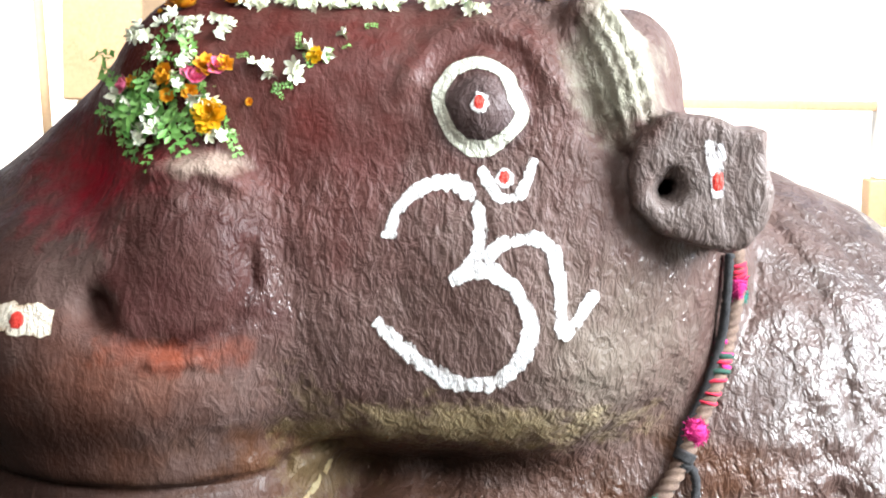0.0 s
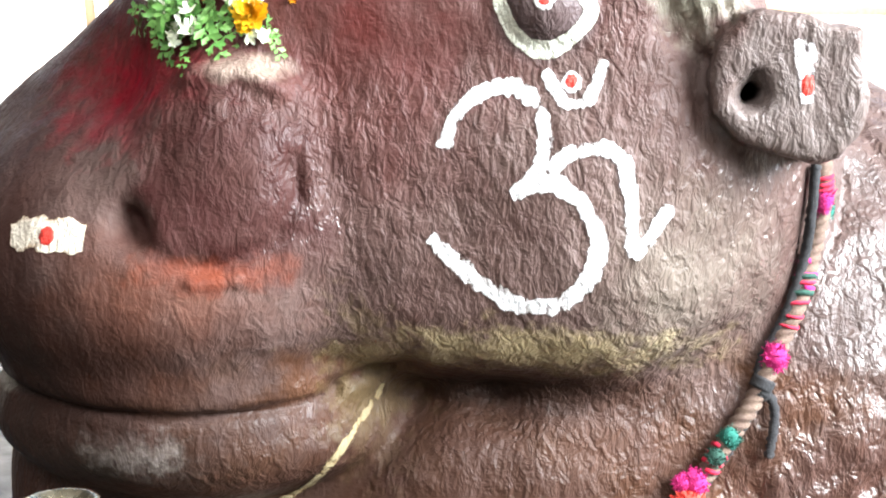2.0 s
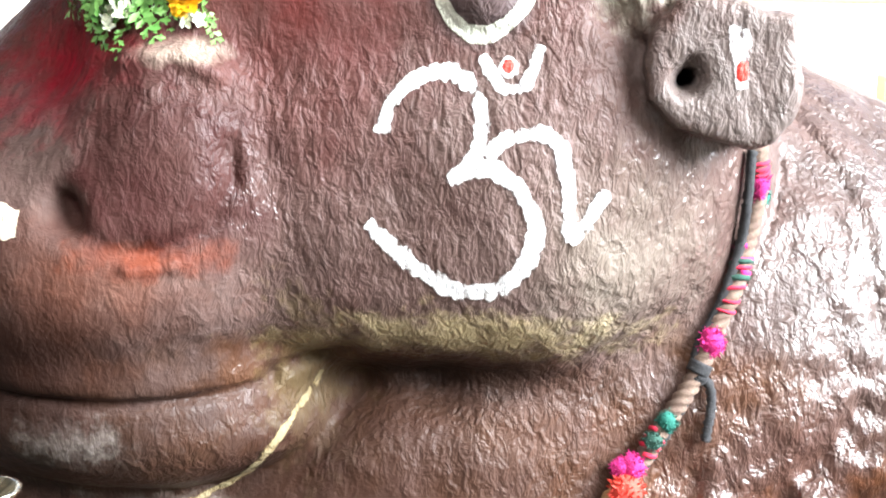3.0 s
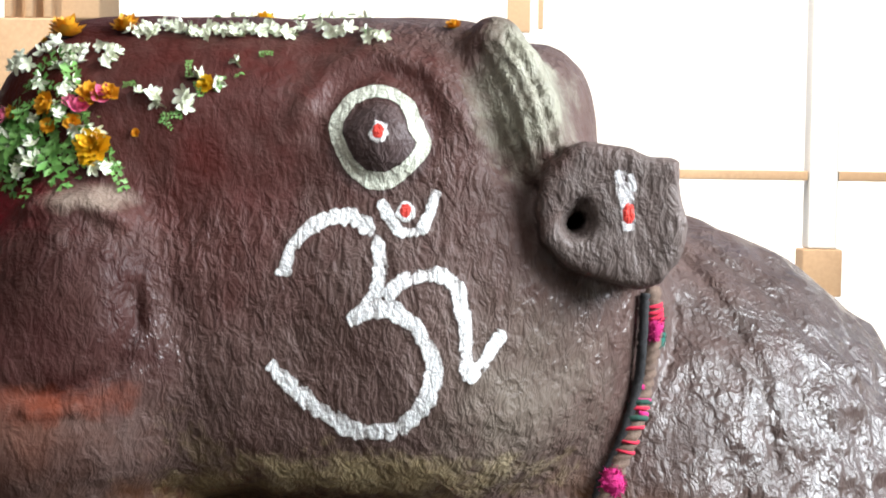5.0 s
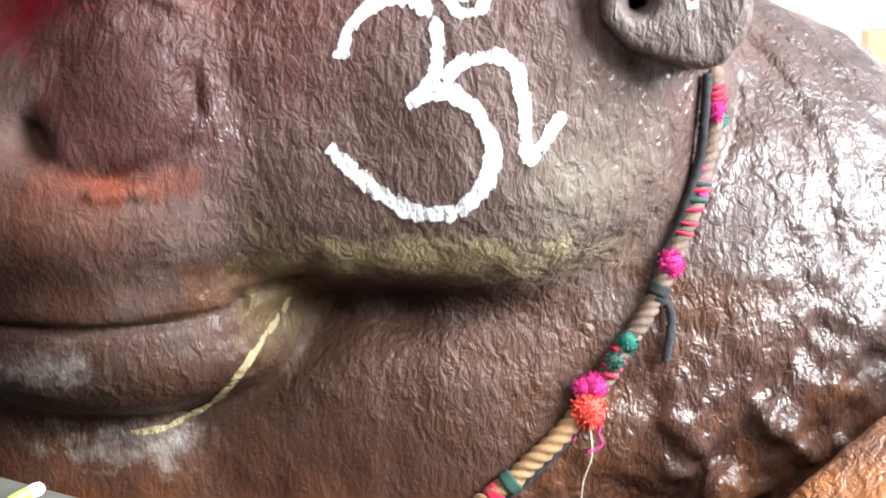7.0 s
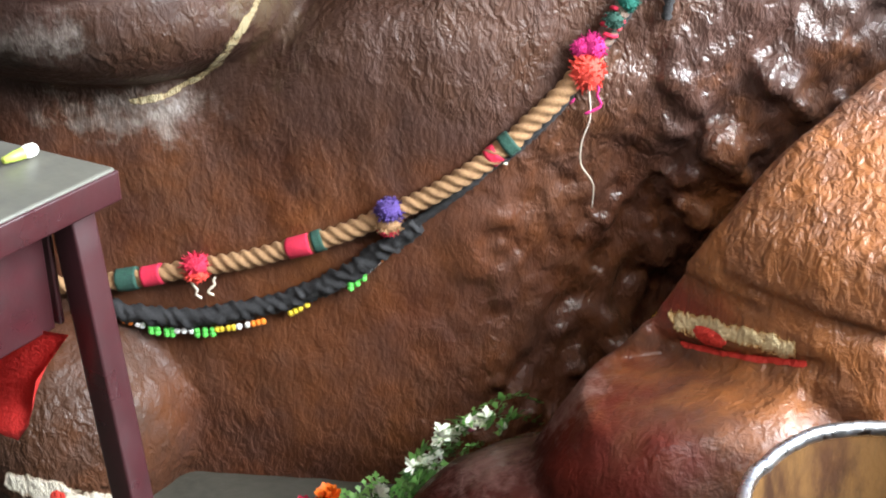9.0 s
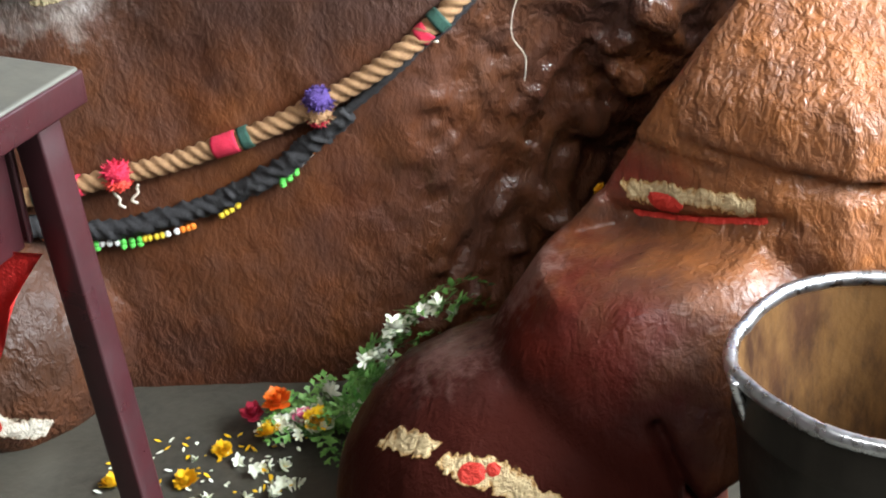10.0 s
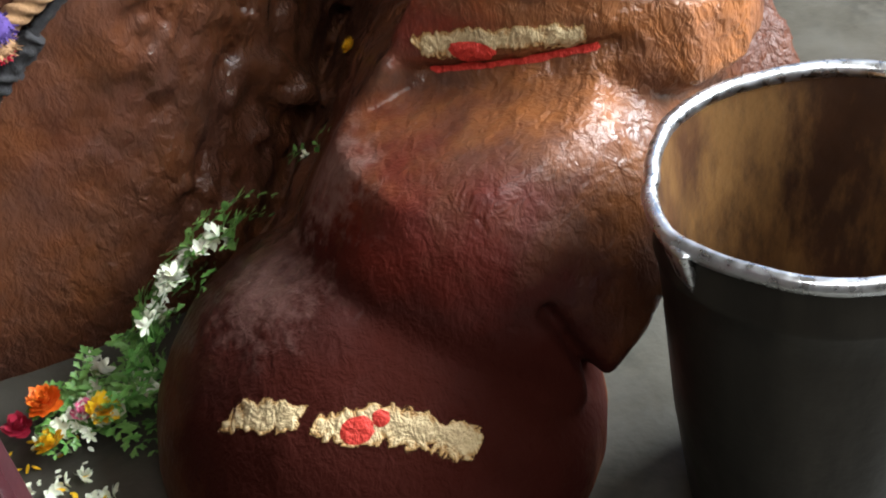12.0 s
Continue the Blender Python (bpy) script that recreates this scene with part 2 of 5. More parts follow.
# ---- mesh helpers ----
def part(name, bm, material, parent=None, label="", smooth=True):
    me = bpy.data.meshes.new(name)
    bm.to_mesh(me)
    bm.free()
    me.materials.append(material)
    if smooth:
        me.polygons.foreach_set("use_smooth", [True] * len(me.polygons))
    ob = new(name, me)
    ob.parent = parent
    if label:
        tagged(ob, label)
    return ob


def box_into(bm, x0, y0, z0, x1, y1, z1, bevel=0.004, m=None):
    made = bmesh.ops.create_cube(bm, size=1.0)
    vs = made["verts"]
    bmesh.ops.scale(bm, vec=(x1 - x0, y1 - y0, z1 - z0), verts=vs)
    bmesh.ops.translate(bm, vec=((x0 + x1) / 2, (y0 + y1) / 2, (z0 + z1) / 2), verts=vs)
    if bevel:
        es = list({e for v in vs for e in v.link_edges})
        r = bmesh.ops.bevel(bm, geom=es, offset=bevel, segments=2, affect="EDGES", profile=0.6)
        vs = list({v for f in r["faces"] for v in f.verts} | {v for v in vs if v.is_valid})
    if m is not None:
        bmesh.ops.transform(bm, matrix=m, verts=vs)
    return vs


def box(*dims, bevel=0.004):
    bm = bmesh.new()
    box_into(bm, *dims, bevel=bevel)
    return bm


def lathe(profile, steps=48, wobble=None):
    """Turns (radius, height) pairs round the z axis."""
    bm = bmesh.new()
    rings = []
    for r, z in profile:
        ring = []
        for i in range(steps):
            a = 2 * math.pi * i / steps
            k = wobble(a, z) if wobble else 1.0
            ring.append(bm.verts.new((r * k * math.cos(a), r * k * math.sin(a), z)))
        rings.append(ring)
    for a, b in zip(rings, rings[1:]):
        for i in range(steps):
            bm.faces.new((a[i], a[(i + 1) % steps], b[(i + 1) % steps], b[i]))
    return bm


# ---- setting ----
FLOOR = 0.2
tagged(part("floor", box(-6, -5, FLOOR - 0.3, 8, 7.5, FLOOR, bevel=0.0), SLAB, None, smooth=False), "worn grey stone slab floor of the pavilion", "floor", kind="structure")
bm = bmesh.new()
bmesh.ops.create_grid(bm, x_segments=8, y_segments=8, size=600)
ground = part("ground", bm, EARTH)
ground.location.z = -0.4
tagged(ground, "pale dry ground round the pavilion", "ground", kind="structure")
# unseen; its edges and dark colour are chosen to block sun and bounce
tagged(part("ceiling", box(-6.2, -5.2, 4.2, 3.7, 1.9, 4.5, bevel=0.0), DARK_ROOF, None, smooth=False), "unseen dark pavilion ceiling that shuts out sun and fill light", "ceiling", kind="structure")


# added out of view to keep low light and ground bounce off the statue
tagged(part("wall_east_unseen", box(3.6, -3.0, FLOOR, 3.9, 1.4, 1.74, bevel=0.0), PLASTER, None, smooth=False), "unseen low wall added to cut light from below", "wall", kind="structure")
# two walls added out of view to block sun and sky, dark against bounce
DIM = simple("dark_wall", (0.060, 0.050, 0.040), (0.040, 0.033, 0.027), 0.85, scale=2.5)
tagged(part("wall_south_unseen", box(-4.3, -3.3, FLOOR, 8, -3.0, 3.2, bevel=0.0), DIM, None, smooth=False), "unseen dark wall added to shut out light", "wall", kind="structure")
tagged(part("wall_west_unseen", box(-4.3, -3.0, FLOOR, -4.0, 3.4, 4.2, bevel=0.0), DIM, None, smooth=False), "unseen dark wall added to shut out light", "wall", kind="structure")


def pillar(x, y):
    root = tagged(new("pillar"), "pale tan stone pillar of the open pavilion", "pillar", "pillars round the pavilion")
    root.location = (x, y, FLOOR)
    part("pillar_base", box(-0.3, -0.3, 0, 0.3, 0.3, 0.35, bevel=0.02), PLASTER, root)
    part("shaft", box(-0.21, -0.21, 0.35, 0.21, 0.21, 3.6, bevel=0.03), PLASTER, root)
    part("capital", box(-0.38, -0.38, 3.6, 0.38, 0.38, 4.0, bevel=0.03), PLASTER, root)
    return root


for px, py in ((-5.4, 2.9), (2.3, 3.0)):
    pillar(px, py)


TAN = simple("tan_stone", (0.50, 0.33, 0.19), (0.40, 0.25, 0.14), 0.8, scale=3.0)
WHITEWASH = simple("whitewash", (0.85, 0.84, 0.80), (0.78, 0.76, 0.70), 0.9, scale=1.5)
tagged(part("wall_compound", box(-14, 13.0, -0.4, 14, 13.4, 4.6, bevel=0.0), WHITEWASH, None, smooth=False), "sunlit whitewashed wall outside the pavilion", "wall", kind="structure")


def back_pillar():
    root = tagged(new("carved_pillar"), "tan stone pillar with a notched shaft and slotted capital", "pillar")
    root.location = (-2.17, 4.7, FLOOR)
    part("shaft", box(-0.16, -0.15, 0, 0.16, 0.15, 1.38, bevel=0.015), TAN, root)
    part("block", box(-0.21, -0.19, 1.38, 0.19, 0.19, 2.1, bevel=0.015), TAN, root)
    cap = bmesh.new()
    box_into(cap, -0.14, -0.12, 2.1, 0.32, 0.20, 3.3, bevel=0.012)
    part("capital", cap, TAN, root)
    for x in (-0.10, 0.0, 0.09):
        part("rib", box(x - 0.02, -0.18, 2.1, x + 0.02, -0.121, 3.2, bevel=0.008), TAN, root)
    part("abacus", box(-0.4, -0.18, 3.3, 0.4, 0.14, 3.4, bevel=0.02), TAN, root)
    return root


def bamboo_pole():
    line = [(-2.52, 4.45, 4.0), (-2.50, 4.45, 2.6), (-2.47, 4.45, 2.05), (-2.42, 4.45, 1.27), (-2.40, 4.45, FLOOR)]
    bm = bmesh.new()
    for a, b in zip(line, line[1:]):
        a, b = Vector(a), Vector(b)
        m = Matrix.Translation((a + b) / 2) @ (b - a).to_track_quat("Z", "Y").to_matrix().to_4x4()
        bmesh.ops.create_cone(bm, cap_ends=True, segments=12, radius1=0.024, radius2=0.022, depth=(b - a).length + 0.01, matrix=m)
    return tagged(part("pole", bm, TAN), "thin tan wooden pole that stands by the pillar", "pole")


def back_post():
    root = tagged(new("white_post"), "whitewashed post with a tan stone foot", "post")
    root.location = (1.553, 4.68, FLOOR)
    part("foot", box(-0.10, -0.08, 0.852, 0.082, 0.10, 1.07, bevel=0.01), TAN, root)
    part("plinth", box(-0.115, -0.1, 0, 0.098, 0.115, 0.85, bevel=0.01), WHITEWASH, root)
    part("shaft", box(-0.074, -0.066, 1.072, 0.057, 0.082, 3.4, bevel=0.01), WHITEWASH, root)
    return root


def rail(x0, x1):
    return tagged(part("rail", box(x0, 4.63, 1.587, x1, 4.68, 1.632, bevel=0.005), TAN), "tan wooden rail at the open side of the pavilion", "rail", "rails at the open side")


def hanging_board():
    root = tagged(new("hanging_board"), "small tan wooden board that hangs from the ceiling", "board")
    root.location = (0.151, 4.65, 2.262)
    root.scale = (0.82, 0.82, 0.82)
    part("board", box(-0.10, -0.015, 0.0, 0.03, 0.015, 0.26, bevel=0.004), TAN, root)
    part("side_strip", box(0.075, -0.015, 0.02, 0.105, 0.015, 0.26, bevel=0.004), TAN, root)
    part("top_strip", box(-0.10, -0.015, 0.261, 0.105, 0.015, 0.28, bevel=0.004), TAN, root)
    part("hanger", box(-0.01, -0.01, 0.281, 0.01, 0.01, 1.63, bevel=0.003), WHITEWASH, root)
    return root


tagged(part("trim_lintel", box(-3.2, 4.5, 3.6, 4.0, 4.85, 4.0, bevel=0.0), WHITEWASH, None, smooth=False), "pale stone lintel over the pillars", "lintel", kind="structure")
back_pillar()
bamboo_pole()
back_post()
rail(0.19, 1.475)
rail(1.614, 3.5)
hanging_board()


# ---- statue ----
class Field:
    """A signed distance grid that grows by smooth unions and is skinned once."""

    def __init__(self, lo, hi, step):
        self.lo, self.step = np.array(lo, np.float32), np.float32(step)
        n = np.ceil((np.array(hi) - np.array(lo)) / step).astype(int) + 1
        ax = [self.lo[i] + self.step * np.arange(n[i], dtype=np.float32) for i in range(3)]
        self.x, self.y, self.z = np.meshgrid(*ax, indexing="ij", sparse=True)
        self.s = np.full(n, 9.0, np.float32)
        self.ax = ax

    def join(self, d, k, w=None):
        s = self.s if w is None else self.s[w]
        h = np.clip(0.5 + 0.5 * (s - d) / k, 0, 1)
        s[...] = s * (1 - h) + d * h - k * h * (1 - h)

    def egg(self, c, r, k=0.05, turn=0.0, tip=0.0):
        """An ellipsoid; turn: degrees in the xz plane, tip: degrees in the yz plane."""
        x, y, z = self.x - c[0], self.y - c[1], self.z - c[2]
        if turn:
            a = radians(turn)
            x, z = math.cos(a) * x + math.sin(a) * z, -math.sin(a) * x + math.cos(a) * z
        if tip:
            a = radians(tip)
            y, z = math.cos(a) * y + math.sin(a) * z, -math.sin(a) * y + math.cos(a) * z
        k0 = np.sqrt((x / r[0]) ** 2 + (y / r[1]) ** 2 + (z / r[2]) ** 2) + 1e-6
        k1 = np.sqrt((x / r[0] ** 2) ** 2 + (y / r[1] ** 2) ** 2 + (z / r[2] ** 2) ** 2) + 1e-6
        self.join(k0 * (k0 - 1) / k1, k)

    def egg_turned(self, c, r, yaw, k, cut=None, worn=0.03):
        """An ellipsoid turned about the upright axis, kept on one side of a cut."""
        a = radians(yaw)
        x, y, z = self.x - c[0], self.y - c[1], self.z - c[2]
        x, y = math.cos(a) * x + math.sin(a) * y, -math.sin(a) * x + math.cos(a) * y
        k0 = np.sqrt((x / r[0]) ** 2 + (y / r[1]) ** 2 + (z / r[2]) ** 2) + 1e-6
        k1 = np.sqrt((x / r[0] ** 2) ** 2 + (y / r[1] ** 2) ** 2 + (z / r[2] ** 2) ** 2) + 1e-6
        d = k0 * (k0 - 1) / k1
        if cut is not None:
            h = np.clip(0.5 + 0.5 * (d - cut) / worn, 0, 1)
            d = cut * (1 - h) + d * h + worn * h * (1 - h)
        self.join(d.astype(np.float32), k)

    def slab(self, outline, y0, y1, rnd, k):
        """A plate with an (x, z) outline between two depths, its edges worn round."""
        x, z = self.x[:, :, 0], self.z[0, 0, :][None, :]
        d = np.full((self.x.size, self.z.size), 9.0, np.float32)
        inside = np.zeros(d.shape, bool)
        for (ax, az), (bx, bz) in zip(outline, outline[1:] + outline[:1]):
            vx, vz = bx - ax, bz - az
            h = np.clip(((x - ax) * vx + (z - az) * vz) / (vx * vx + vz * vz), 0, 1)
            d = np.minimum(d, np.sqrt((x - ax - h * vx) ** 2 + (z - az - h * vz) ** 2))
            if az != bz:
                inside ^= ((az > z) != (bz > z)) & (x < vx * (z - az) / (bz - az) + ax)
        a = np.where(inside, -d, d)[:, None, :]
        b = np.abs(self.y - (y0 + y1) / 2) - (y1 - y0) / 2
        h = np.clip(0.5 + 0.5 * (a - b) / rnd, 0, 1)
        self.join((b * (1 - h) + a * h + rnd * h * (1 - h)).astype(np.float32), k)

    def face(self, x, z):
        """How deep the stone begins at (x, z), met from the viewer's side."""
        i, k = np.searchsorted(self.ax[0], x), np.searchsorted(self.ax[2], z)
        return float(self.ax[1][np.argmax(self.s[i, :, k] < 0)])

    def block(self, c, half, rnd, k=0.05):
        """A box with rounded edges."""
        q = [np.abs(p - v) - (w - rnd) for p, v, w in zip((self.x, self.y, self.z), c, half)]
        out = np.sqrt(np.maximum(q[0], 0) ** 2 + np.maximum(q[1], 0) ** 2 + np.maximum(q[2], 0) ** 2)
        self.join(out + np.minimum(np.maximum(np.maximum(q[0], q[1]), q[2]), 0) - rnd, k)

    def rod(self, a, b, ra, rb, k=0.04):
        """A round cone from a to b."""
        a, b = np.array(a, np.float32), np.array(b, np.float32)
        v = b - a
        h = ((self.x - a[0]) * v[0] + (self.y - a[1]) * v[1] + (self.z - a[2]) * v[2]) / float(v @ v)
        h = np.clip(h, 0, 1)
        d = np.sqrt((self.x - a[0] - h * v[0]) ** 2 + (self.y - a[1] - h * v[1]) ** 2 + (self.z - a[2] - h * v[2]) ** 2)
        self.join(d - (ra + (rb - ra) * h), k)

    def carve(self, points, width, depth, front=0.25):
        """Cuts (depth above 0) or raises (below 0) a line of (x, z) points on the side that faces the viewer."""
        x, z = self.x[:, :, 0], self.z[0, 0, :][None, :]
        d = np.full((self.x.size, self.z.size), 9.0, np.float32)
        for (ax, az), (bx, bz) in zip(points, points[1:]):
            vx, vz = bx - ax, bz - az
            h = np.clip(((x - ax) * vx + (z - az) * vz) / (vx * vx + vz * vz), 0, 1)
            d = np.minimum(d, np.sqrt((x - ax - h * vx) ** 2 + (z - az - h * vz) ** 2))
        g = depth * np.exp(-((d / width) ** 2))
        n = np.searchsorted(self.ax[1], front)
        self.s[:, :n, :] += g[:, None, :].astype(np.float32)

    def lattice(self, cell, seed):
        """Smooth random values on the grid, about -1 to 1."""
        rng = np.random.default_rng(seed)
        f = [(a - a[0]) / cell for a in self.ax]
        i = [np.floor(q).astype(int) for q in f]
        t = [(q - np.floor(q)).astype(np.float32) for q in f]
        t = [q * q * (3 - 2 * q) for q in t]
        r = rng.uniform(-1, 1, [int(q.max()) + 2 for q in i]).astype(np.float32)
        r = r[i[0]] * (1 - t[0])[:, None, None] + r[i[0] + 1] * t[0][:, None, None]
        r = r[:, i[1]] * (1 - t[1])[None, :, None] + r[:, i[1] + 1] * t[1][None, :, None]
        return r[:, :, i[2]] * (1 - t[2]) + r[:, :, i[2] + 1] * t[2]

    def skin(self, name):
        s, h = self.s, self.step
        ins = s < 0
        c = ins[:-1, :-1, :-1].astype(np.int8)
        tot = np.zeros_like(c)
        n = c.shape
        for i in (0, 1):
            for j in (0, 1):
                for k in (0, 1):
                    tot += ins[i:i + n[0], j:j + n[1], k:k + n[2]]
        act = (tot > 0) & (tot < 8)
        cells = np.argwhere(act)
        ids = np.full(n, -1, np.int32)
        ids[act] = np.arange(len(cells))
        acc, cnt = np.zeros((len(cells), 3), np.float64), np.zeros(len(cells))
        corner = [(i, j, k) for i in (0, 1) for j in (0, 1) for k in (0, 1)]
        val = {q: s[cells[:, 0] + q[0], cells[:, 1] + q[1], cells[:, 2] + q[2]] for q in corner}
        for q in corner:
            for axis in range(3):
                if q[axis]:
                    continue
                o = list(q)
                o[axis] = 1
                a, b = val[q], val[tuple(o)]
                m = (a < 0) != (b < 0)
                u = a[m] / (a[m] - b[m])
                p = np.tile(np.array(q, float), (m.sum(), 1))
                p[:, axis] = u
                acc[m] += p
                cnt[m] += 1
        verts = (cells + acc / cnt[:, None]) * h + self.lo
        quads = []
        for axis in range(3):
            o, p = [(1, 2), (2, 0), (0, 1)][axis]
            sl0, sl1 = [slice(None)] * 3, [slice(None)] * 3
            sl0[axis], sl1[axis] = slice(0, -1), slice(1, None)
            a, b = ins[tuple(sl0)], ins[tuple(sl1)]
            e = np.argwhere(a != b)
            e = e[(e[:, o] > 0) & (e[:, p] > 0) & (e[:, o] < n[o]) & (e[:, p] < n[p])]
            flip = b[tuple(e.T)]
            corners = []
            for do, dp in ((-1, -1), (0, -1), (0, 0), (-1, 0)):
                q = e.copy()
                q[:, o] += do
                q[:, p] += dp
                corners.append(ids[tuple(q.T)])
            f = np.stack(corners, 1)
            f[flip] = f[flip][:, ::-1]
            quads.append(f)
        quads = np.concatenate(quads)
        quads = quads[(quads >= 0).all(1)]
        me = bpy.data.meshes.new(name)
        me.vertices.add(len(verts))
        me.vertices.foreach_set("co", verts.astype(np.float32).ravel())
        me.loops.add(quads.size)
        me.loops.foreach_set("vertex_index", quads.astype(np.int32).ravel())
        me.polygons.add(len(quads))
        me.polygons.foreach_set("loop_start", np.arange(0, quads.size, 4, dtype=np.int32))
        me.update(calc_edges=True)
        me.polygons.foreach_set("use_smooth", [True] * len(quads))
        return me


EAR = [(0.172, 1.510), (0.179, 1.551), (0.197, 1.584), (0.230, 1.597), (0.293, 1.587), (0.318, 1.574), (0.356, 1.573), (0.363, 1.527), (0.373, 1.490), (0.365, 1.438), (0.341, 1.405), (0.310, 1.395), (0.266, 1.408), (0.214, 1.427), (0.180, 1.465)]


def build_statue():
    g = Field((-1.12, -0.62, FLOOR - 0.03), (2.5, 1.45, 1.9), 0.0088)
    # chest and dewlap, shoulder, barrel of the body
    g.block((-0.33, 0.62, 0.50), (0.60, 0.53, 0.62), 0.30, 0.05)
    g.egg((-0.12, 0.56, 0.92), (0.54, 0.47, 0.42), 0.08)
    g.egg((-0.15, 0.58, 0.30), (0.56, 0.47, 0.42), 0.10)
    g.egg((0.32, 0.68, 0.90), (0.58, 0.53, 0.60), 0.10)
    g.egg((1.42, 0.95, 0.60), (1.05, 0.50, 0.58), 0.12)
    # a hollow under the jaw, deepest behind the lip
    g.carve(((-0.30, 1.00), (-0.20, 1.035), (-0.10, 1.05)), 0.050, 0.055, 0.5)
    g.carve(((-0.10, 1.05), (-0.02, 1.06)), 0.042, 0.026, 0.5)
    g.carve(((-0.40, 0.86), (-0.30, 0.93), (-0.22, 1.02)), 0.050, 0.035, 0.5)
    # head
    g.block((-0.20, 0.37, 1.50), (0.42, 0.34, 0.275), 0.17, 0.05)
    g.egg((0.00, 0.35, 1.36), (0.37, 0.345, 0.34), 0.07)
    g.egg((-0.20, 0.37, 1.26), (0.32, 0.34, 0.20), 0.05)
    g.egg((0.02, 0.36, 1.24), (0.30, 0.335, 0.17), 0.05)
    g.block((-0.12, 0.372, 1.33), (0.25, 0.345, 0.20), 0.13, 0.06)
    g.block((-0.11, 0.384, 1.235), (0.25, 0.338, 0.130), 0.10, 0.09)
    g.egg((0.17, 0.40, 1.62), (0.10, 0.22, 0.14), 0.03)
    g.rod((-0.45, 0.34, 1.55), (-0.86, 0.34, 1.22), 0.21, 0.20, 0.08)
    g.egg((-0.585, 0.275, 1.22), (0.36, 0.36, 0.26), 0.05)
    g.egg((-0.455, 0.075, 1.365), (0.14, 0.125, 0.15), 0.08)
    g.egg((-0.56, 0.30, 1.06), (0.325, 0.338, 0.14), 0.03)
    g.egg((-0.565, 0.33, 0.985), (0.355, 0.365, 0.145), 0.02)
    g.egg((-0.037, 0.045, 1.592), (0.055, 0.045, 0.05), 0.015)
    # ear stump and the banded horn that droops to it
    g.slab(EAR, 0.004, 0.285, 0.018, 0.010)
    horn = [(0.112, 0.100, 1.728), (0.138, 0.078, 1.690), (0.160, 0.065, 1.640), (0.180, 0.072, 1.572)]
    g.carve(tuple((x - 0.052, z - 0.012) for x, _, z in horn), 0.013, 0.012, 0.2)
    for p, q in zip(horn, horn[1:]):
        g.rod(p, q, 0.042, 0.040, 0.006)
    for i in range(3):
        o = -0.020 + 0.019 * i
        g.carve(tuple((x + o, z + 0.3 * o) for x, _, z in horn), 0.0055, 0.013, 0.13)
    # folded foreleg
    g.rod((0.95, 0.68, 0.60), (0.62, 0.40, 0.56), 0.30, 0.20, 0.05)
    # broken lumps and ridges low on the chest beside the leg
    rng = random.Random(5)
    for x, z, r in ((0.43, 0.90, 0.030), (0.47, 0.86, 0.035), (0.38, 0.78, 0.040), (0.41, 0.72, 0.030), (0.31, 0.72, 0.034), (0.345, 0.66, 0.040), (0.29, 0.585, 0.034), (0.25, 0.50, 0.032), (0.215, 0.44, 0.040), (0.24, 0.41, 0.030), (0.17, 0.40, 0.034), (0.10, 0.325, 0.036), (0.02, 0.285, 0.024), (0.06, 0.38, 0.022), (0.17, 0.56, 0.022), (0.20, 0.63, 0.024)):
        y = g.face(x, z)
        turn = rng.uniform(20, 60)
        g.egg((x, y + 0.004, z), (r * rng.uniform(1.0, 1.7), r * 0.8, r * rng.uniform(0.5, 0.8)), 0.014, turn=-turn)
        g.egg((x + 0.02 * rng.uniform(-1, 1), y - 0.004, z + 0.012), (r * 0.5, r * 0.6, r * 0.4), 0.01)
    # a clean edge runs down the leg from the shoulder to the hoof
    g.carve(((0.50, 1.02), (0.38, 0.84), (0.165, 0.525), (-0.03, 0.24)), 0.018, 0.012, 0.3)
    p = (g.x - 0.234) * 0.825 - (g.z - 0.477) * 0.566 + 0.082 - 0.75 * np.clip((g.z - 0.42) / 0.2, 0.7, 1) * np.maximum(g.y + 0.15, 0)
    # the shin turns its face to the viewer as it widens, then rounds away
    swell = np.interp(g.x, (0.29, 0.36, 0.46, 0.54, 0.62, 0.68, 0.73, 0.79), (0.0, -0.065, -0.145, -0.185, -0.175, -0.12, 0.0, 0.22))
    front = np.interp(g.z, (0.2, 0.42, 0.55, 0.60, 0.625, 0.69, 0.705, 0.72, 0.78, 0.90, 1.05), (-0.10, -0.12, -0.13, -0.14, -0.142, -0.132, -0.122, -0.138, -0.12, -0.06, 0.05)) + swell * np.clip((g.z - 0.40) / 0.2, 0, 1) * np.clip((1.05 - g.z) / 0.25, 0.2, 1)
    a, b = (front - g.y) * 0.75, -p * 0.85
    h = np.clip(0.5 + 0.5 * (a - b) / 0.022, 0, 1)
    leg = b * (1 - h) + a * h + 0.022 * h * (1 - h)
    leg = np.maximum(leg, np.maximum(g.y - 0.45, g.x - 0.86))
    g.join(leg.astype(np.float32), 0.008)
    # pastern, whose upper edge stands out as a ledge, and the hoof under it
    under = (np.clip(0.345 + 1.0 * (g.x - 0.36), 0.30, 0.43) - g.z) * 0.7
    ledge = (g.z - 0.588 - 0.25 * (g.x - 0.30)) * 0.95
    g.egg_turned((0.37, -0.208, 0.348), (0.232, 0.276, 0.305), -84, 0.008, np.maximum(np.maximum(-(p + 0.005) * 0.85, under), ledge).astype(np.float32), 0.009)
    g.egg((0.160, -0.235, 0.20), (0.272, 0.285, 0.262), 0.012)
    # far knee
    g.egg((-0.66, 0.13, 0.30), (0.21, 0.23, 0.21), 0.03)
    # carved lines
    g.carve(((-0.9, 1.046), (-0.5, 1.037), (-0.35, 1.048), (-0.325, 1.056)), 0.0075, 0.017)
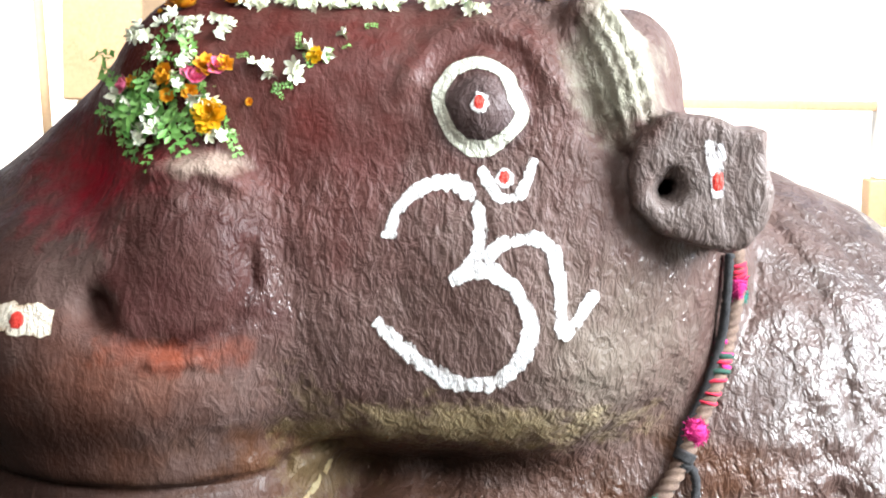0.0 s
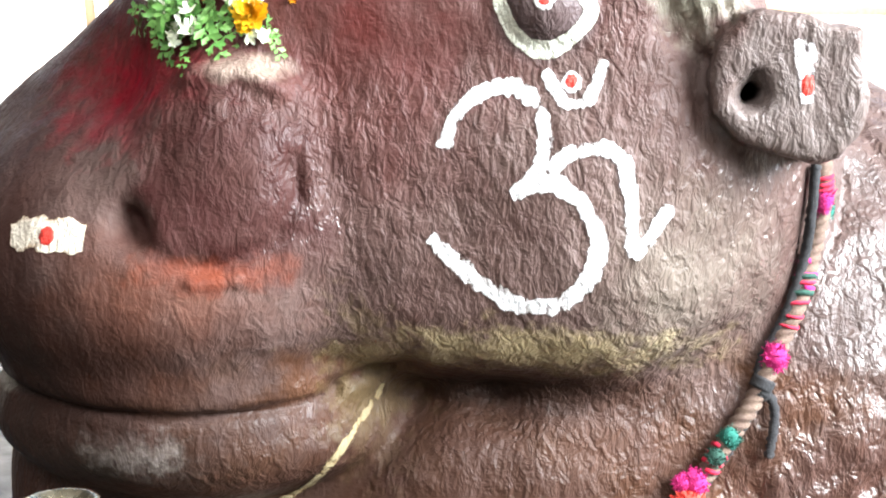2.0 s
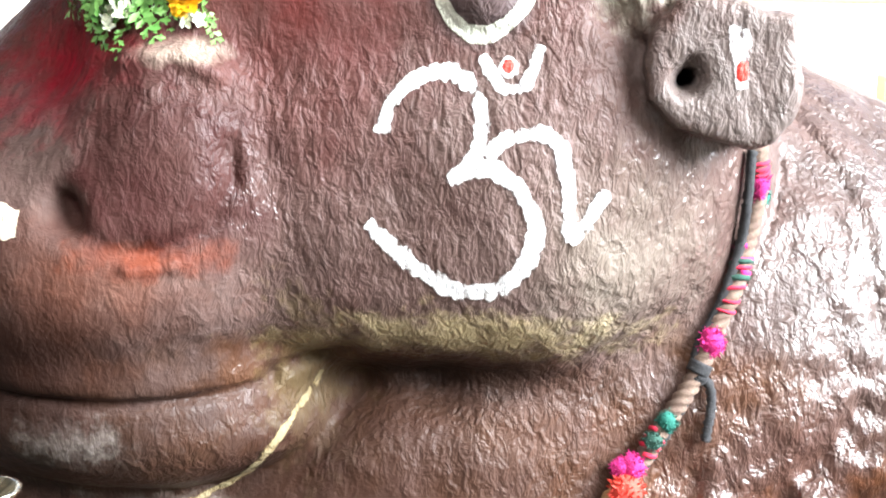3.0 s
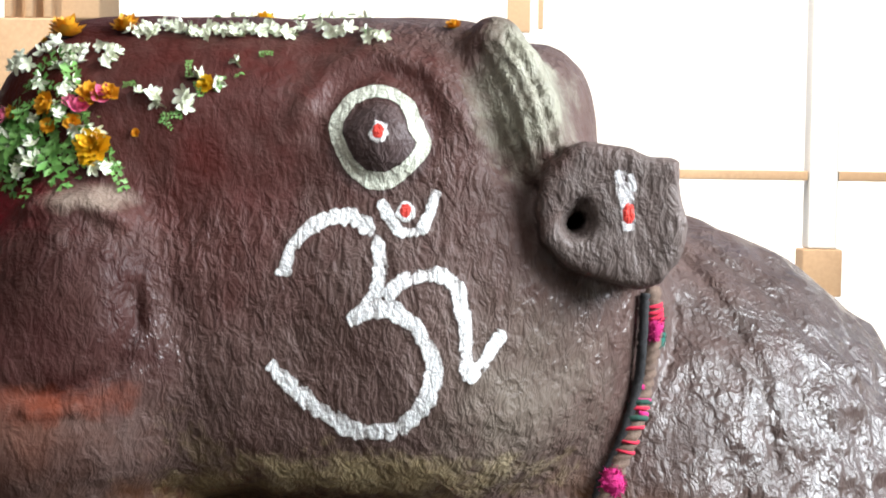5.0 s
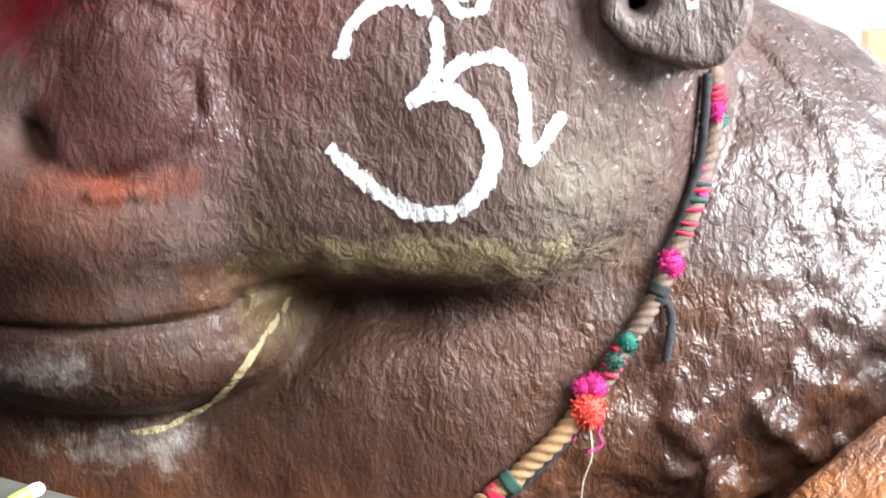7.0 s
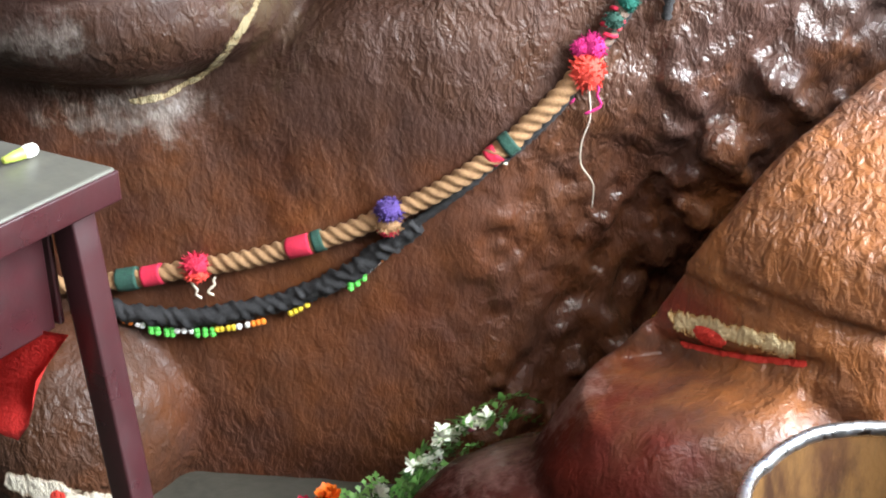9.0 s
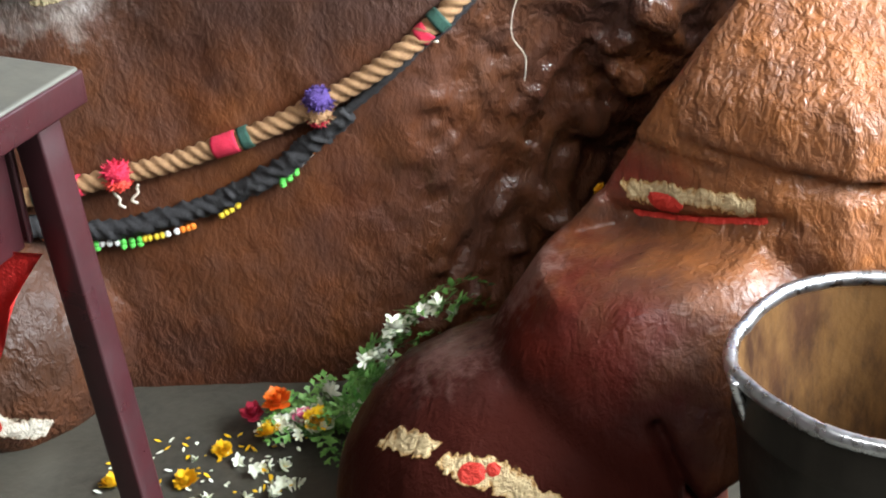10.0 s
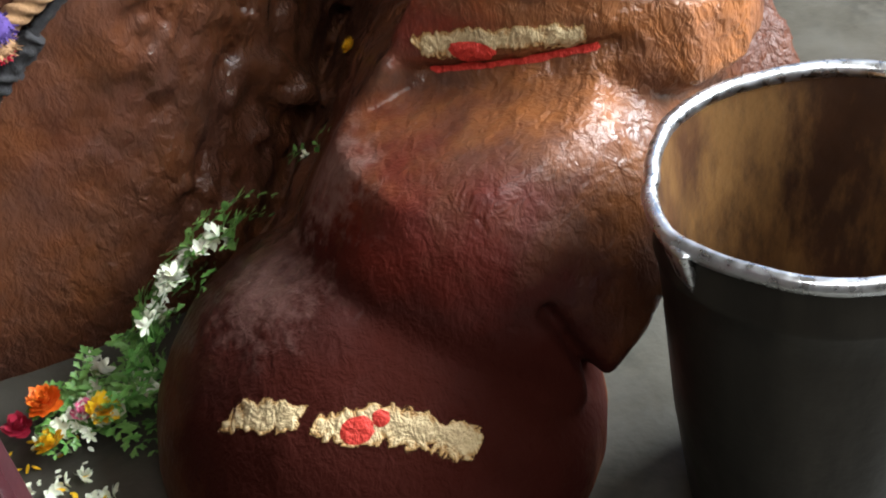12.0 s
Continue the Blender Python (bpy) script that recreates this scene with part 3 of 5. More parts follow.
    g.carve(((-0.33, 1.070), (-0.325, 1.05)), 0.007, 0.010)
    g.carve(((-0.32, 1.068), (-0.25, 1.088), (-0.215, 1.10)), 0.009, 0.012)
    g.carve(((-0.22, 1.10), (-0.25, 1.20), (-0.30, 1.33), (-0.33, 1.42)), 0.022, 0.003)
    g.carve(((-0.57, 1.31), (-0.565, 1.30)), 0.022, 0.045)
    g.carve(((-0.56, 1.29), (-0.50, 1.25), (-0.44, 1.255), (-0.385, 1.285), (-0.355, 1.34), (-0.36, 1.39)), 0.012, 0.013)
    g.carve(((-0.54, 1.272), (-0.48, 1.236), (-0.42, 1.238)), 0.010, -0.008)
    g.carve(((-0.15, 1.62), (-0.11, 1.69), (-0.04, 1.72), (0.03, 1.69), (0.07, 1.63)), 0.014, -0.006)
    g.carve(((-0.125, 1.60), (-0.09, 1.665), (-0.04, 1.69), (0.015, 1.67), (0.045, 1.61)), 0.010, 0.006)
    g.carve(((0.226, 1.487), (0.230, 1.490)), 0.0145, 0.075)
    g.carve(((0.229, 1.500), (0.231, 1.517)), 0.006, 0.022)
    g.carve(((0.288, 0.60), (0.275, 0.63), (0.272, 0.655)), 0.006, 0.007, 0.0)
    g.carve(((0.305, 0.604), (0.346, 0.615), (0.40, 0.632), (0.47, 0.655)), 0.009, 0.014, 0.0)
    g.carve(((0.36, 0.728), (0.50, 0.715), (0.66, 0.70)), 0.007, 0.013, 0.05)
    # cracks on the shoulder
    g.carve(((0.40, 1.44), (0.47, 1.36), (0.52, 1.26), (0.54, 1.12)), 0.007, 0.009, 0.8)
    g.carve(((0.45, 1.44), (0.55, 1.37), (0.64, 1.27)), 0.006, 0.006, 0.8)
    g.carve(((0.395, 1.36), (0.385, 1.29), (0.35, 1.22), (0.32, 1.15)), 0.006, 0.007, 0.8)
    g.carve(((0.36, 0.30), (0.34, 0.37), (0.305, 0.45)), 0.009, 0.03, -0.3)
    # pale ledge under the brow
    g.carve(((-0.50, 1.500), (-0.43, 1.512), (-0.375, 1.485)), 0.014, -0.016)
    broken = np.clip((0.72 + (g.x + 0.1) * 0.85 - g.z) / 0.2, 0, 1) * np.clip((g.x + 0.10) / 0.2, 0, 1) * np.clip((g.y + 0.03) / 0.06, 0, 1)
    back = np.clip((g.x - 0.33) / 0.1, 0, 1) * np.clip((g.y - 0.1) / 0.1, 0, 1)
    g.s += 0.005 * g.lattice(0.11, 1) + 0.0026 * g.lattice(0.035, 2)
    g.s += ((0.010 * g.lattice(0.085, 3) - 0.014 * np.maximum(g.lattice(0.042, 4), 0) + 0.008 * g.lattice(0.024, 6)) * broken + 0.006 * g.lattice(0.05, 5) * back).astype(np.float32)
    me = g.skin("bull_statue")
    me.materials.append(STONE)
    return tagged(new("bull_statue", me), "reclining bull statue of oiled red-brown granite", "statue")


statue = build_statue()


# ---- table ----
def offering_table():
    root = tagged(new("table"), "maroon painted metal table with a dull grey top", "table")
    root.location = (-0.203, -0.795, FLOOR)
    root.rotation_euler.z = radians(-25)
    part("tabletop", box(-0.75, -0.5, 0.895, 0.0, 0.0, 0.907, bevel=0.003), TABLE_TOP, root, "dull grey metal sheet top")
    part("top_rim", box(-0.75, -0.502, 0.878, 0.002, -0.497, 0.904, bevel=0.002), MAROON, root)
    part("top_rim", box(-0.003, -0.497, 0.878, 0.002, 0.002, 0.904, bevel=0.002), MAROON, root)
    part("top_rim", box(-0.75, -0.003, 0.878, -0.003, 0.002, 0.904, bevel=0.002), MAROON, root)
    for x, y in ((-0.028, -0.028), (-0.72, -0.028), (-0.028, -0.472), (-0.72, -0.472)):
        bm = box(x - 0.013, y - 0.013, 0, x + 0.013, y + 0.013, 0.893, bevel=0.0025)
        for v in bm.verts:
            k = (0.893 - v.co.z) / 0.893
            v.co.x += 0.035 * k * (1 if x > -0.4 else -1)
            v.co.y += 0.045 * k * (1 if y > -0.2 else -1)
        part("leg", bm, MAROON, root)
    part("side_panel", box(-0.052, -0.455, 0.77, -0.045, -0.045, 0.893, bevel=0.002), MAROON, root)
    part("back_panel", box(-0.70, -0.04, 0.77, -0.045, -0.034, 0.893, bevel=0.002), MAROON, root)
    part("front_panel", box(-0.70, -0.466, 0.77, -0.045, -0.46, 0.893, bevel=0.002), MAROON, root)
    return root


offering_table()


def red_cloth():
    """A torn piece of cloth tucked under the panel."""
    bm = bmesh.new()
    grid = []
    for i in range(15):
        u = i / 14
        row = []
        for j in range(11):
            v = j / 10
            depth = 0.030 + 0.085 * math.sin(min(1.9 * u, 1.57)) * (1 - max(u - 0.72, 0) * 3.2) * (1 + 0.12 * math.sin(9 * u))
            row.append(bm.verts.new((-0.40 + 0.155 * u - 0.03 * v * u, -0.80 - 0.035 * u + 0.010 * math.sin(14 * u + 3 * v) * v, 0.974 - depth * v)))
        grid.append(row)
    for a, b in zip(grid, grid[1:]):
        for k in range(10):
            bm.faces.new((a[k], a[k + 1], b[k + 1], b[k]))
    bmesh.ops.solidify(bm, geom=bm.faces, thickness=0.0015)
    cloth = simple("red_cotton", (0.60, 0.02, 0.015), (0.48, 0.015, 0.012), 0.8, scale=20, fine=300, bump=0.4)
    return tagged(part("red_cloth", bm, cloth), "crumpled red cotton cloth tucked under the table panel", "cloth")


red_cloth()


def water_pot():
    brass = simple("bright_brass", (0.72, 0.66, 0.5), (0.6, 0.52, 0.36), 0.25, 1.0, scale=25, bump=0.1)
    root = tagged(new("water_pot"), "small polished metal water pot on the table", "pot")
    root.location = (-0.335, -0.825, FLOOR + 0.9075)
    part("body", lathe([(0.0, 0.0), (0.024, 0.0), (0.026, 0.004), (0.036, 0.02), (0.041, 0.042), (0.038, 0.064), (0.026, 0.084), (0.018, 0.094), (0.018, 0.104)], 40), brass, root)
    part("neck_rim", lathe([(0.018, 0.104), (0.027, 0.115), (0.028, 0.118), (0.025, 0.118), (0.015, 0.103), (0.0, 0.06)], 40), brass, root)
    return root


water_pot()


def flower_bud():
    root = tagged(new("flower_bud"), "yellow-green flower bud with a white tip on the table", "flower bud")
    root.location = (-0.283, -0.789, FLOOR + 0.9135)
    root.rotation_euler = (0, radians(90), radians(62))
    lime = simple("lime_stem", (0.42, 0.5, 0.08), (0.3, 0.4, 0.06), 0.5, scale=60, bump=0.2)
    pale = simple("white_tip", (0.82, 0.82, 0.74), (0.7, 0.7, 0.6), 0.5, scale=60, bump=0.2)
    part("stem", lathe([(0.0, -0.017), (0.003, -0.017), (0.0045, -0.005), (0.005, 0.003)], 12), lime, root)
    part("tip", lathe([(0.005, 0.003), (0.006, 0.008), (0.0055, 0.014), (0.003, 0.017), (0.0, 0.0175)], 12), pale, root)
    return root


flower_bud()


# ---- vessel ----
def vessel():
    root = tagged(new("vessel"), "dented open steel drum stained brown inside", "vessel")
    root.location = (0.53, -0.57, FLOOR)
    outer = Mat("grimy_steel", 0.42, 0.5)
    streak = outer.ramp(outer.noise(9, 6, 0.65, outer.scaled(1, 1, 0.25)), 0.35, 0.65)
    outer.color(outer.mix(streak, (0.013, 0.011, 0.008), (0.036, 0.031, 0.024)))
    outer.rough(outer.ramp(streak, 0, 1, 0.5, 0.34))
    outer.bump(outer.noise(30, 4), 0.25, 0.004)
    inner = Mat("stained_inside", 0.5, 0.15)
    drip = inner.ramp(inner.noise(14, 6, 0.7, inner.scaled(1, 1, 0.3)), 0.42, 0.6)
    rust = inner.ramp(inner.noise(5, 5), 0.35, 0.65)
    inner.color(inner.mix(drip, inner.mix(rust, (0.022, 0.008, 0.003), (0.06, 0.022, 0.007)), (0.13, 0.062, 0.018)))
    inner.bump(inner.noise(40, 4), 0.4, 0.004)
    bright = simple("bright_rim", (0.80, 0.82, 0.85), (0.45, 0.45, 0.45), 0.30, 1.0, scale=30, bump=0.2)

    def bent(a, z):
        """The drum is knocked out of round, with a flat between two kinks."""
        up = (z / 0.45) ** 2
        turn = (0.0, 0.68, 1.30, 2.12, 2.22, 2.62, 2.72, 2.95, 3.10, 3.30, 3.60, 4.30, 5.2, 6.2832)
        k = (1.10, 1.13, 1.045, 1.07, 1.055, 1.045, 1.075, 1.095, 1.11, 1.05, 0.98, 0.93, 1.0, 1.10)
        return 1 + up * (float(np.interp(a, turn, k)) - 1)

    part("wall", lathe([(0.100, 0.0), (0.116, 0.003), (0.125, 0.018), (0.143, 0.15), (0.156, 0.34), (0.159, 0.378), (0.162, 0.383), (0.160, 0.389), (0.161, 0.438)], 96, bent), outer.m, root)
    part("inside", lathe([(0.158, 0.438), (0.155, 0.40), (0.124, 0.05), (0.11, 0.02), (0.002, 0.018)], 96, bent), inner.m, root)
    ring = [(0.1625 + 0.0075 * math.cos(t), 0.443 + 0.0095 * math.sin(t)) for t in [2 * math.pi * i / 10 for i in range(11)]]
    part("rim", lathe(ring, 96, bent), bright, root, "bright worn rolled rim")
    lug = bmesh.new()
    box_into(lug, -0.187, -0.026, 0.385, -0.176, 0.014, 0.446, bevel=0.0045)
    for v in lug.verts:
        down = (0.446 - v.co.z) / 0.06
        v.co.y = -0.006 + (v.co.y + 0.006) * (1 - 0.5 * down)
        v.co.x += 0.020 * down * down
    part("lug", lug, bright, root, "bent metal lug")
    return root


vessel()

# ---- paint ----
from mathutils.bvhtree import BVHTree

SKIN = BVHTree.FromPolygons([v.co for v in statue.data.vertices], [tuple(p.vertices) for p in statue.data.polygons])


SLANT = 0.0


def onto(x, z, lift=0.0, start=-1.2):
    """The place on the statue met from its side at (x, z), lifted off the stone, and the normal; SLANT tips the way down."""
    p, n, _, _ = SKIN.ray_cast(Vector((x, start, z + SLANT * (-0.3 - start))), Vector((0, 1, -SLANT)).normalized())
    if p is None:
        return None, None
    return p + n * lift, n


def onto_top(x, y, lift=0.0, start=2.2):
    p, n, _, _ = SKIN.ray_cast(Vector((x, y, start)), Vector((0, 0, -1)))
    if p is None or p.z < FLOOR:
        return Vector((x, y, FLOOR + lift)), Vector((0, 0, 1))
    return p + n * lift, n


def spline(points, step):
    """A smooth line through the points, in even steps."""
    pts = [Vector(p) for p in points]
    out = []
    for i in range(len(pts) - 1):
        p0, p1, p2, p3 = pts[max(i - 1, 0)], pts[i], pts[i + 1], pts[min(i + 2, len(pts) - 1)]
        n = max(int((p2 - p1).length / step), 2)
        for k in range(n):
            t = k / n
            out.append(0.5 * ((2 * p1) + (p2 - p0) * t + (2 * p0 - 5 * p1 + 4 * p2 - p3) * t * t + (3 * p1 - p0 - 3 * p2 + p3) * t ** 3))
    out.append(pts[-1])
    return out


def stroke_into(bm, points, width, seed, lift=0.003, closed=False, ragged=0.22, taper=True):
    """A brush stroke laid on the stone along (x, z) points; "rim" tells how near its border each place is."""
    rim = bm.verts.layers.float.get("rim") or bm.verts.layers.float.new("rim")
    line = spline([(x, 0, z) for x, z in points], 0.004)
    n, rows = len(line), []
    for i, p in enumerate(line):
        d = (line[min(i + 1, n - 1)] - line[max(i - 1, 0)]).normalized()
        side = Vector((d.z, 0, -d.x))
        end = min(i, n - 1 - i) * 0.004
        w = width * (1.0 if closed or not taper else min(1.0, 0.7 + end / width * 0.6)) * 0.5
        w *= 1 + 0.16 * noise.noise(Vector((p.x * 22 + seed, 0, p.z * 22)))
        row = []
        for k in range(9):
            u = -1 + k / 4
            rag = 1 + ragged * noise.noise(Vector((p.x * 90 + seed, u * 1.5, p.z * 90)))
            q = p + side * (w * u * rag)
            c, _ = onto(q.x, q.z, lift)
            v = bm.verts.new(c) if c else None
            if v:
                v[rim] = max(abs(u), 0.0 if closed or not taper else 1 - end / (width * 0.35))
            row.append(v)
        rows.append(row)
    for a, b in zip(rows, rows[1:]):
        for k in range(8):
            q = (a[k], a[k + 1], b[k + 1], b[k])
            if None not in q:
                bm.faces.new(q)


def blob_into(bm, x, z, rx, rz, seed, lift=0.004, ragged=0.25):
    """A dab of paint."""
    rim = bm.verts.layers.float.get("rim") or bm.verts.layers.float.new("rim")
    c, _ = onto(x, z, lift)
    mid = bm.verts.new(c)
    rings = []
    for r in (0.35, 0.7, 1.0):
        ring = []
        for i in range(22):
            a = 2 * math.pi * i / 22
            k = r * (1 + ragged * noise.noise(Vector((math.cos(a) * 2 + seed, math.sin(a) * 2, 0))) * r)
            p, _ = onto(x + rx * k * math.cos(a), z + rz * k * math.sin(a), lift * (1 - 0.5 * r ** 4))
            v = bm.verts.new(p)
            v[rim] = r * r
            ring.append(v)
        rings.append(ring)
    for i in range(22):
        bm.faces.new((mid, rings[0][(i + 1) % 22], rings[0][i]))
        for a, b in zip(rings, rings[1:]):
            bm.faces.new((a[i], a[(i + 1) % 22], b[(i + 1) % 22], b[i]))


def paint_material(name, colour, thin, cover=1.0, rough=0.7, relief=0.006):
    """Dry paint that catches on the raised grain and leaves the pits bare, most of all along its border."""
    m = Mat(name, rough)
    rim = m.node("ShaderNodeAttribute")
    rim.attribute_name = "rim"
    grain = m.math("ADD", m.math("MULTIPLY", pecked(m), 0.95), m.math("MULTIPLY", m.noise(170, 3, 0.6), 0.5))
    edge = m.math("POWER", rim.outputs["Fac"], 2.2)
    lack = m.math("SUBTRACT", m.math("ADD", grain, cover - 0.45), m.math("MULTIPLY", edge, 0.72))
    m.put(m.b.inputs["Alpha"], m.ramp(lack, 0.28, 0.44))
    tone = m.ramp(m.noise(20, 4), 0.3, 0.7)
    c = m.mix(tone, colour, [v * 0.84 for v in colour])
    m.color(m.mix(m.ramp(lack, 0.42, 0.66, 1.0, 0.0), c, thin))
    m.bump(grain, 0.9, relief)
    return m.m


WHITE_PAINT = paint_material("white_paint", (0.74, 0.73, 0.72), (0.50, 0.46, 0.44), 0.50)
LIME_PAINT = paint_material("greenish_white_paint", (0.56, 0.56, 0.46), (0.36, 0.34, 0.27), 0.95)
RED_PAINT = paint_material("vermilion", (0.62, 0.035, 0.02), (0.45, 0.03, 0.02), 0.95)
PASTE = paint_material("sandal_paste", (0.66, 0.50, 0.27), (0.44, 0.24, 0.08), 0.50, relief=0.009)
CRUST = paint_material("yellow_crust", (0.30, 0.24, 0.13), (0.25, 0.17, 0.08), 0.36)
FAINT_PAINT = paint_material("faint_white_paint", (0.60, 0.58, 0.58), (0.32, 0.28, 0.27), 0.48)
PALE_PASTE = paint_material("pale_paste", (0.70, 0.62, 0.50), (0.46, 0.33, 0.22), 0.72)


def painted(name, label, material, strokes=(), dabs=(), seed=1):
    bm = bmesh.new()
    for i, (points, width) in enumerate(strokes):
        stroke_into(bm, points, width * (1.0 if material is WHITE_PAINT else 1.1), seed + 7 * i, 0.0016 + 0.0004 * i, points[0] == points[-1])
    for i, (x, z, rx, rz) in enumerate(dabs):
        blob_into(bm, x, z, rx * 1.15, rz * 1.15, seed + 3 * i, (0.0046 if material is RED_PAINT else 0.0032) + 0.0005 * i)
    bmesh.ops.recalc_face_normals(bm, faces=bm.faces)
    return tagged(part(name, bm, material), label, "painted mark")


painted("painted_syllable", "white painted sacred syllable on the stone cheek", WHITE_PAINT, (
    (((-0.163, 1.410), (-0.152, 1.449), (-0.126, 1.477), (-0.094, 1.492), (-0.062, 1.487), (-0.037, 1.460), (-0.030, 1.425), (-0.036, 1.395), (-0.052, 1.370)), 0.024),
    (((-0.072, 1.353), (-0.034, 1.372), (-0.004, 1.366), (0.026, 1.336), (0.041, 1.295), (0.031, 1.250), (0.002, 1.217), (-0.035, 1.206), (-0.072, 1.213), (-0.113, 1.238), (-0.146, 1.264), (-0.180, 1.296)), 0.027),
    (((-0.025, 1.385), (0.004, 1.411), (0.035, 1.417), (0.063, 1.408), (0.076, 1.380), (0.081, 1.332), (0.087, 1.276)), 0.024),
    (((0.083, 1.277), (0.109, 1.307), (0.130, 1.345)), 0.022)), seed=3)
painted("painted_crescent", "white painted crescent under the eye", WHITE_PAINT, (
    (((-0.034, 1.515), (-0.018, 1.484), (0.002, 1.471), (0.026, 1.483), (0.041, 1.530)), 0.019),), ((0.0, 1.500, 0.012, 0.014),), seed=11)
painted("painted_dot", "small red dot inside the crescent", RED_PAINT, (), ((0.0, 1.500, 0.0075, 0.009),), seed=17)
painted("painted_eye_outline", "greenish-white painted ring round the eye", LIME_PAINT, (
    (((-0.083, 1.574), (-0.096, 1.609), (-0.078, 1.645), (-0.042, 1.660), (-0.006, 1.646), (0.012, 1.612), (0.021, 1.585), (-0.008, 1.551), (-0.039, 1.536), (-0.068, 1.552), (-0.083, 1.574)), 0.017), (((-0.080, 1.566), (-0.055, 1.545), (-0.03, 1.541), (0.0, 1.556)), 0.020)), seed=23)
painted("painted_pupil", "white dab on the eyeball", WHITE_PAINT, (), ((-0.036, 1.605, 0.012, 0.014),), seed=29)
painted("painted_pupil_dot", "red dot on the eyeball", RED_PAINT, (), ((-0.036, 1.605, 0.0075, 0.009),), seed=31)
painted("painted_ear_mark", "thin white smear on the ear", FAINT_PAINT, (
    (((0.281, 1.560), (0.285, 1.535), (0.292, 1.51), (0.294, 1.478)), 0.020), (((0.293, 1.555), (0.30, 1.53)), 0.012)), seed=37)
painted("painted_ear_dot", "red dab on the ear", RED_PAINT, (), ((0.293, 1.502, 0.0065, 0.012),), seed=41)
painted("painted_nose_band", "pale paste band across the muzzle", PALE_PASTE, (
    (((-0.742, 1.284), (-0.70, 1.289), (-0.66, 1.291), (-0.624, 1.290)), 0.040),), seed=43)
painted("painted_nose_dot", "red dot on the muzzle band", RED_PAINT, (), ((-0.678, 1.289, 0.010, 0.010),), seed=47)
painted("painted_knee_band", "cream paste band on the upper leg", PASTE, (
    (((0.297, 0.637), (0.331, 0.650), (0.37, 0.659), (0.408, 0.663), (0.445, 0.667)), 0.032),), seed=53)
painted("painted_knee_dab", "red dab and streak on the upper leg", RED_PAINT, (
    (((0.312, 0.606), (0.346, 0.615), (0.38, 0.626), (0.42, 0.638), (0.458, 0.651)), 0.010),), ((0.345, 0.640, 0.017, 0.011),), seed=59)
SLANT = 1.0
painted("painted_hoof_band", "cream paste band on the hoof", PASTE, (
    (((-0.034, 0.374), (-0.003, 0.355), (0.034, 0.328)), 0.050), (((0.042, 0.318), (0.071, 0.293), (0.104, 0.281), (0.125, 0.260), (0.156, 0.228), (0.190, 0.193)), 0.052)), seed=61)
painted("painted_hoof_dab", "red dabs on the hoof band", RED_PAINT, (), ((0.078, 0.285, 0.016, 0.018), (0.105, 0.288, 0.008, 0.011)), seed=67)
SLANT = 0.0
painted("lip_crust", "yellowish crust along the edge of the lower lip", CRUST, (
    (((-0.50, 0.852), (-0.44, 0.862), (-0.37, 0.905), (-0.31, 0.98), (-0.265, 1.055)), 0.013),), seed=83)
painted("painted_far_band", "cream paste band on the far knee", PALE_PASTE, (
    (((-0.70, 0.300), (-0.64, 0.282), (-0.59, 0.255), (-0.555, 0.232)), 0.042),), seed=71)
painted("painted_far_dot", "red dot on the far knee", RED_PAINT, (), ((-0.622, 0.270, 0.010, 0.011),), seed=73)


# ---- neck rope ----
def tube(path, radius, lobes=0, depth=0.2, pitch=0.05, sides=10, fuzz=0.0, ends=True):
    """A cord along a path; lobes: strands laid round each other."""
    bm = bmesh.new()
    up, rings, run = Vector((0, -1, 0.1)), [], 0.0
    n = len(path)
    for i, p in enumerate(path):
        d = (path[min(i + 1, n - 1)] - path[max(i - 1, 0)]).normalized()
        u = (up - d * up.dot(d)).normalized()
        v = d.cross(u)
        if i:
            run += (p - path[i - 1]).length
        ring = []
        for k in range(sides):
            a = 2 * math.pi * k / sides
            r = radius * (1 + (depth * abs(math.cos(lobes * (a - 2 * math.pi * run / pitch / 1.0) / 2)) - depth * 0.6 if lobes else 0))
            r *= 1 + fuzz * noise.noise(p * 180 + Vector((a * 2, 0, 0)))
            ring.append(bm.verts.new(p + u * (r * math.cos(a)) + v * (r * math.sin(a))))
        rings.append(ring)
    for a, b in zip(rings, rings[1:]):
        for k in range(sides):
            bm.faces.new((a[k], a[(k + 1) % sides], b[(k + 1) % sides], b[k]))
    if ends:
        bm.faces.new(rings[0][::-1])
        bm.faces.new(rings[-1])
    bmesh.ops.recalc_face_normals(bm, faces=bm.faces)
    return bm


def pompom(centre, radius, seed, squash=1.0, strands=240):
    """A ball of wool with threads that stand out."""
    rng = random.Random(seed)
    bm = bmesh.new()
    bmesh.ops.create_icosphere(bm, subdivisions=3, radius=radius * 0.86)
    for v in bm.verts:
        v.co *= 1 + 0.12 * noise.noise(v.co * 110 + Vector((seed, 0, 0)))
    for _ in range(strands):
        d = Vector((rng.gauss(0, 1), rng.gauss(0, 1), rng.gauss(0, 1))).normalized()
        t = d.cross(Vector((rng.gauss(0, 1), rng.gauss(0, 1), rng.gauss(0, 1)))).normalized() * radius * 0.07
        r0, r1 = radius * 0.75, radius * rng.uniform(0.95, 1.12)
        bend = Vector((rng.gauss(0, 1), rng.gauss(0, 1), rng.gauss(0, 1))) * radius * 0.08
        bm.faces.new([bm.verts.new(q) for q in (d * r0 - t, d * r0 + t, d * r1 + bend + t * 0.5, d * r1 + bend - t * 0.5)])
    bmesh.ops.transform(bm, matrix=Matrix.Translation(centre) @ Matrix.Diagonal((1, 1, squash, 1)), verts=bm.verts)
    return bm


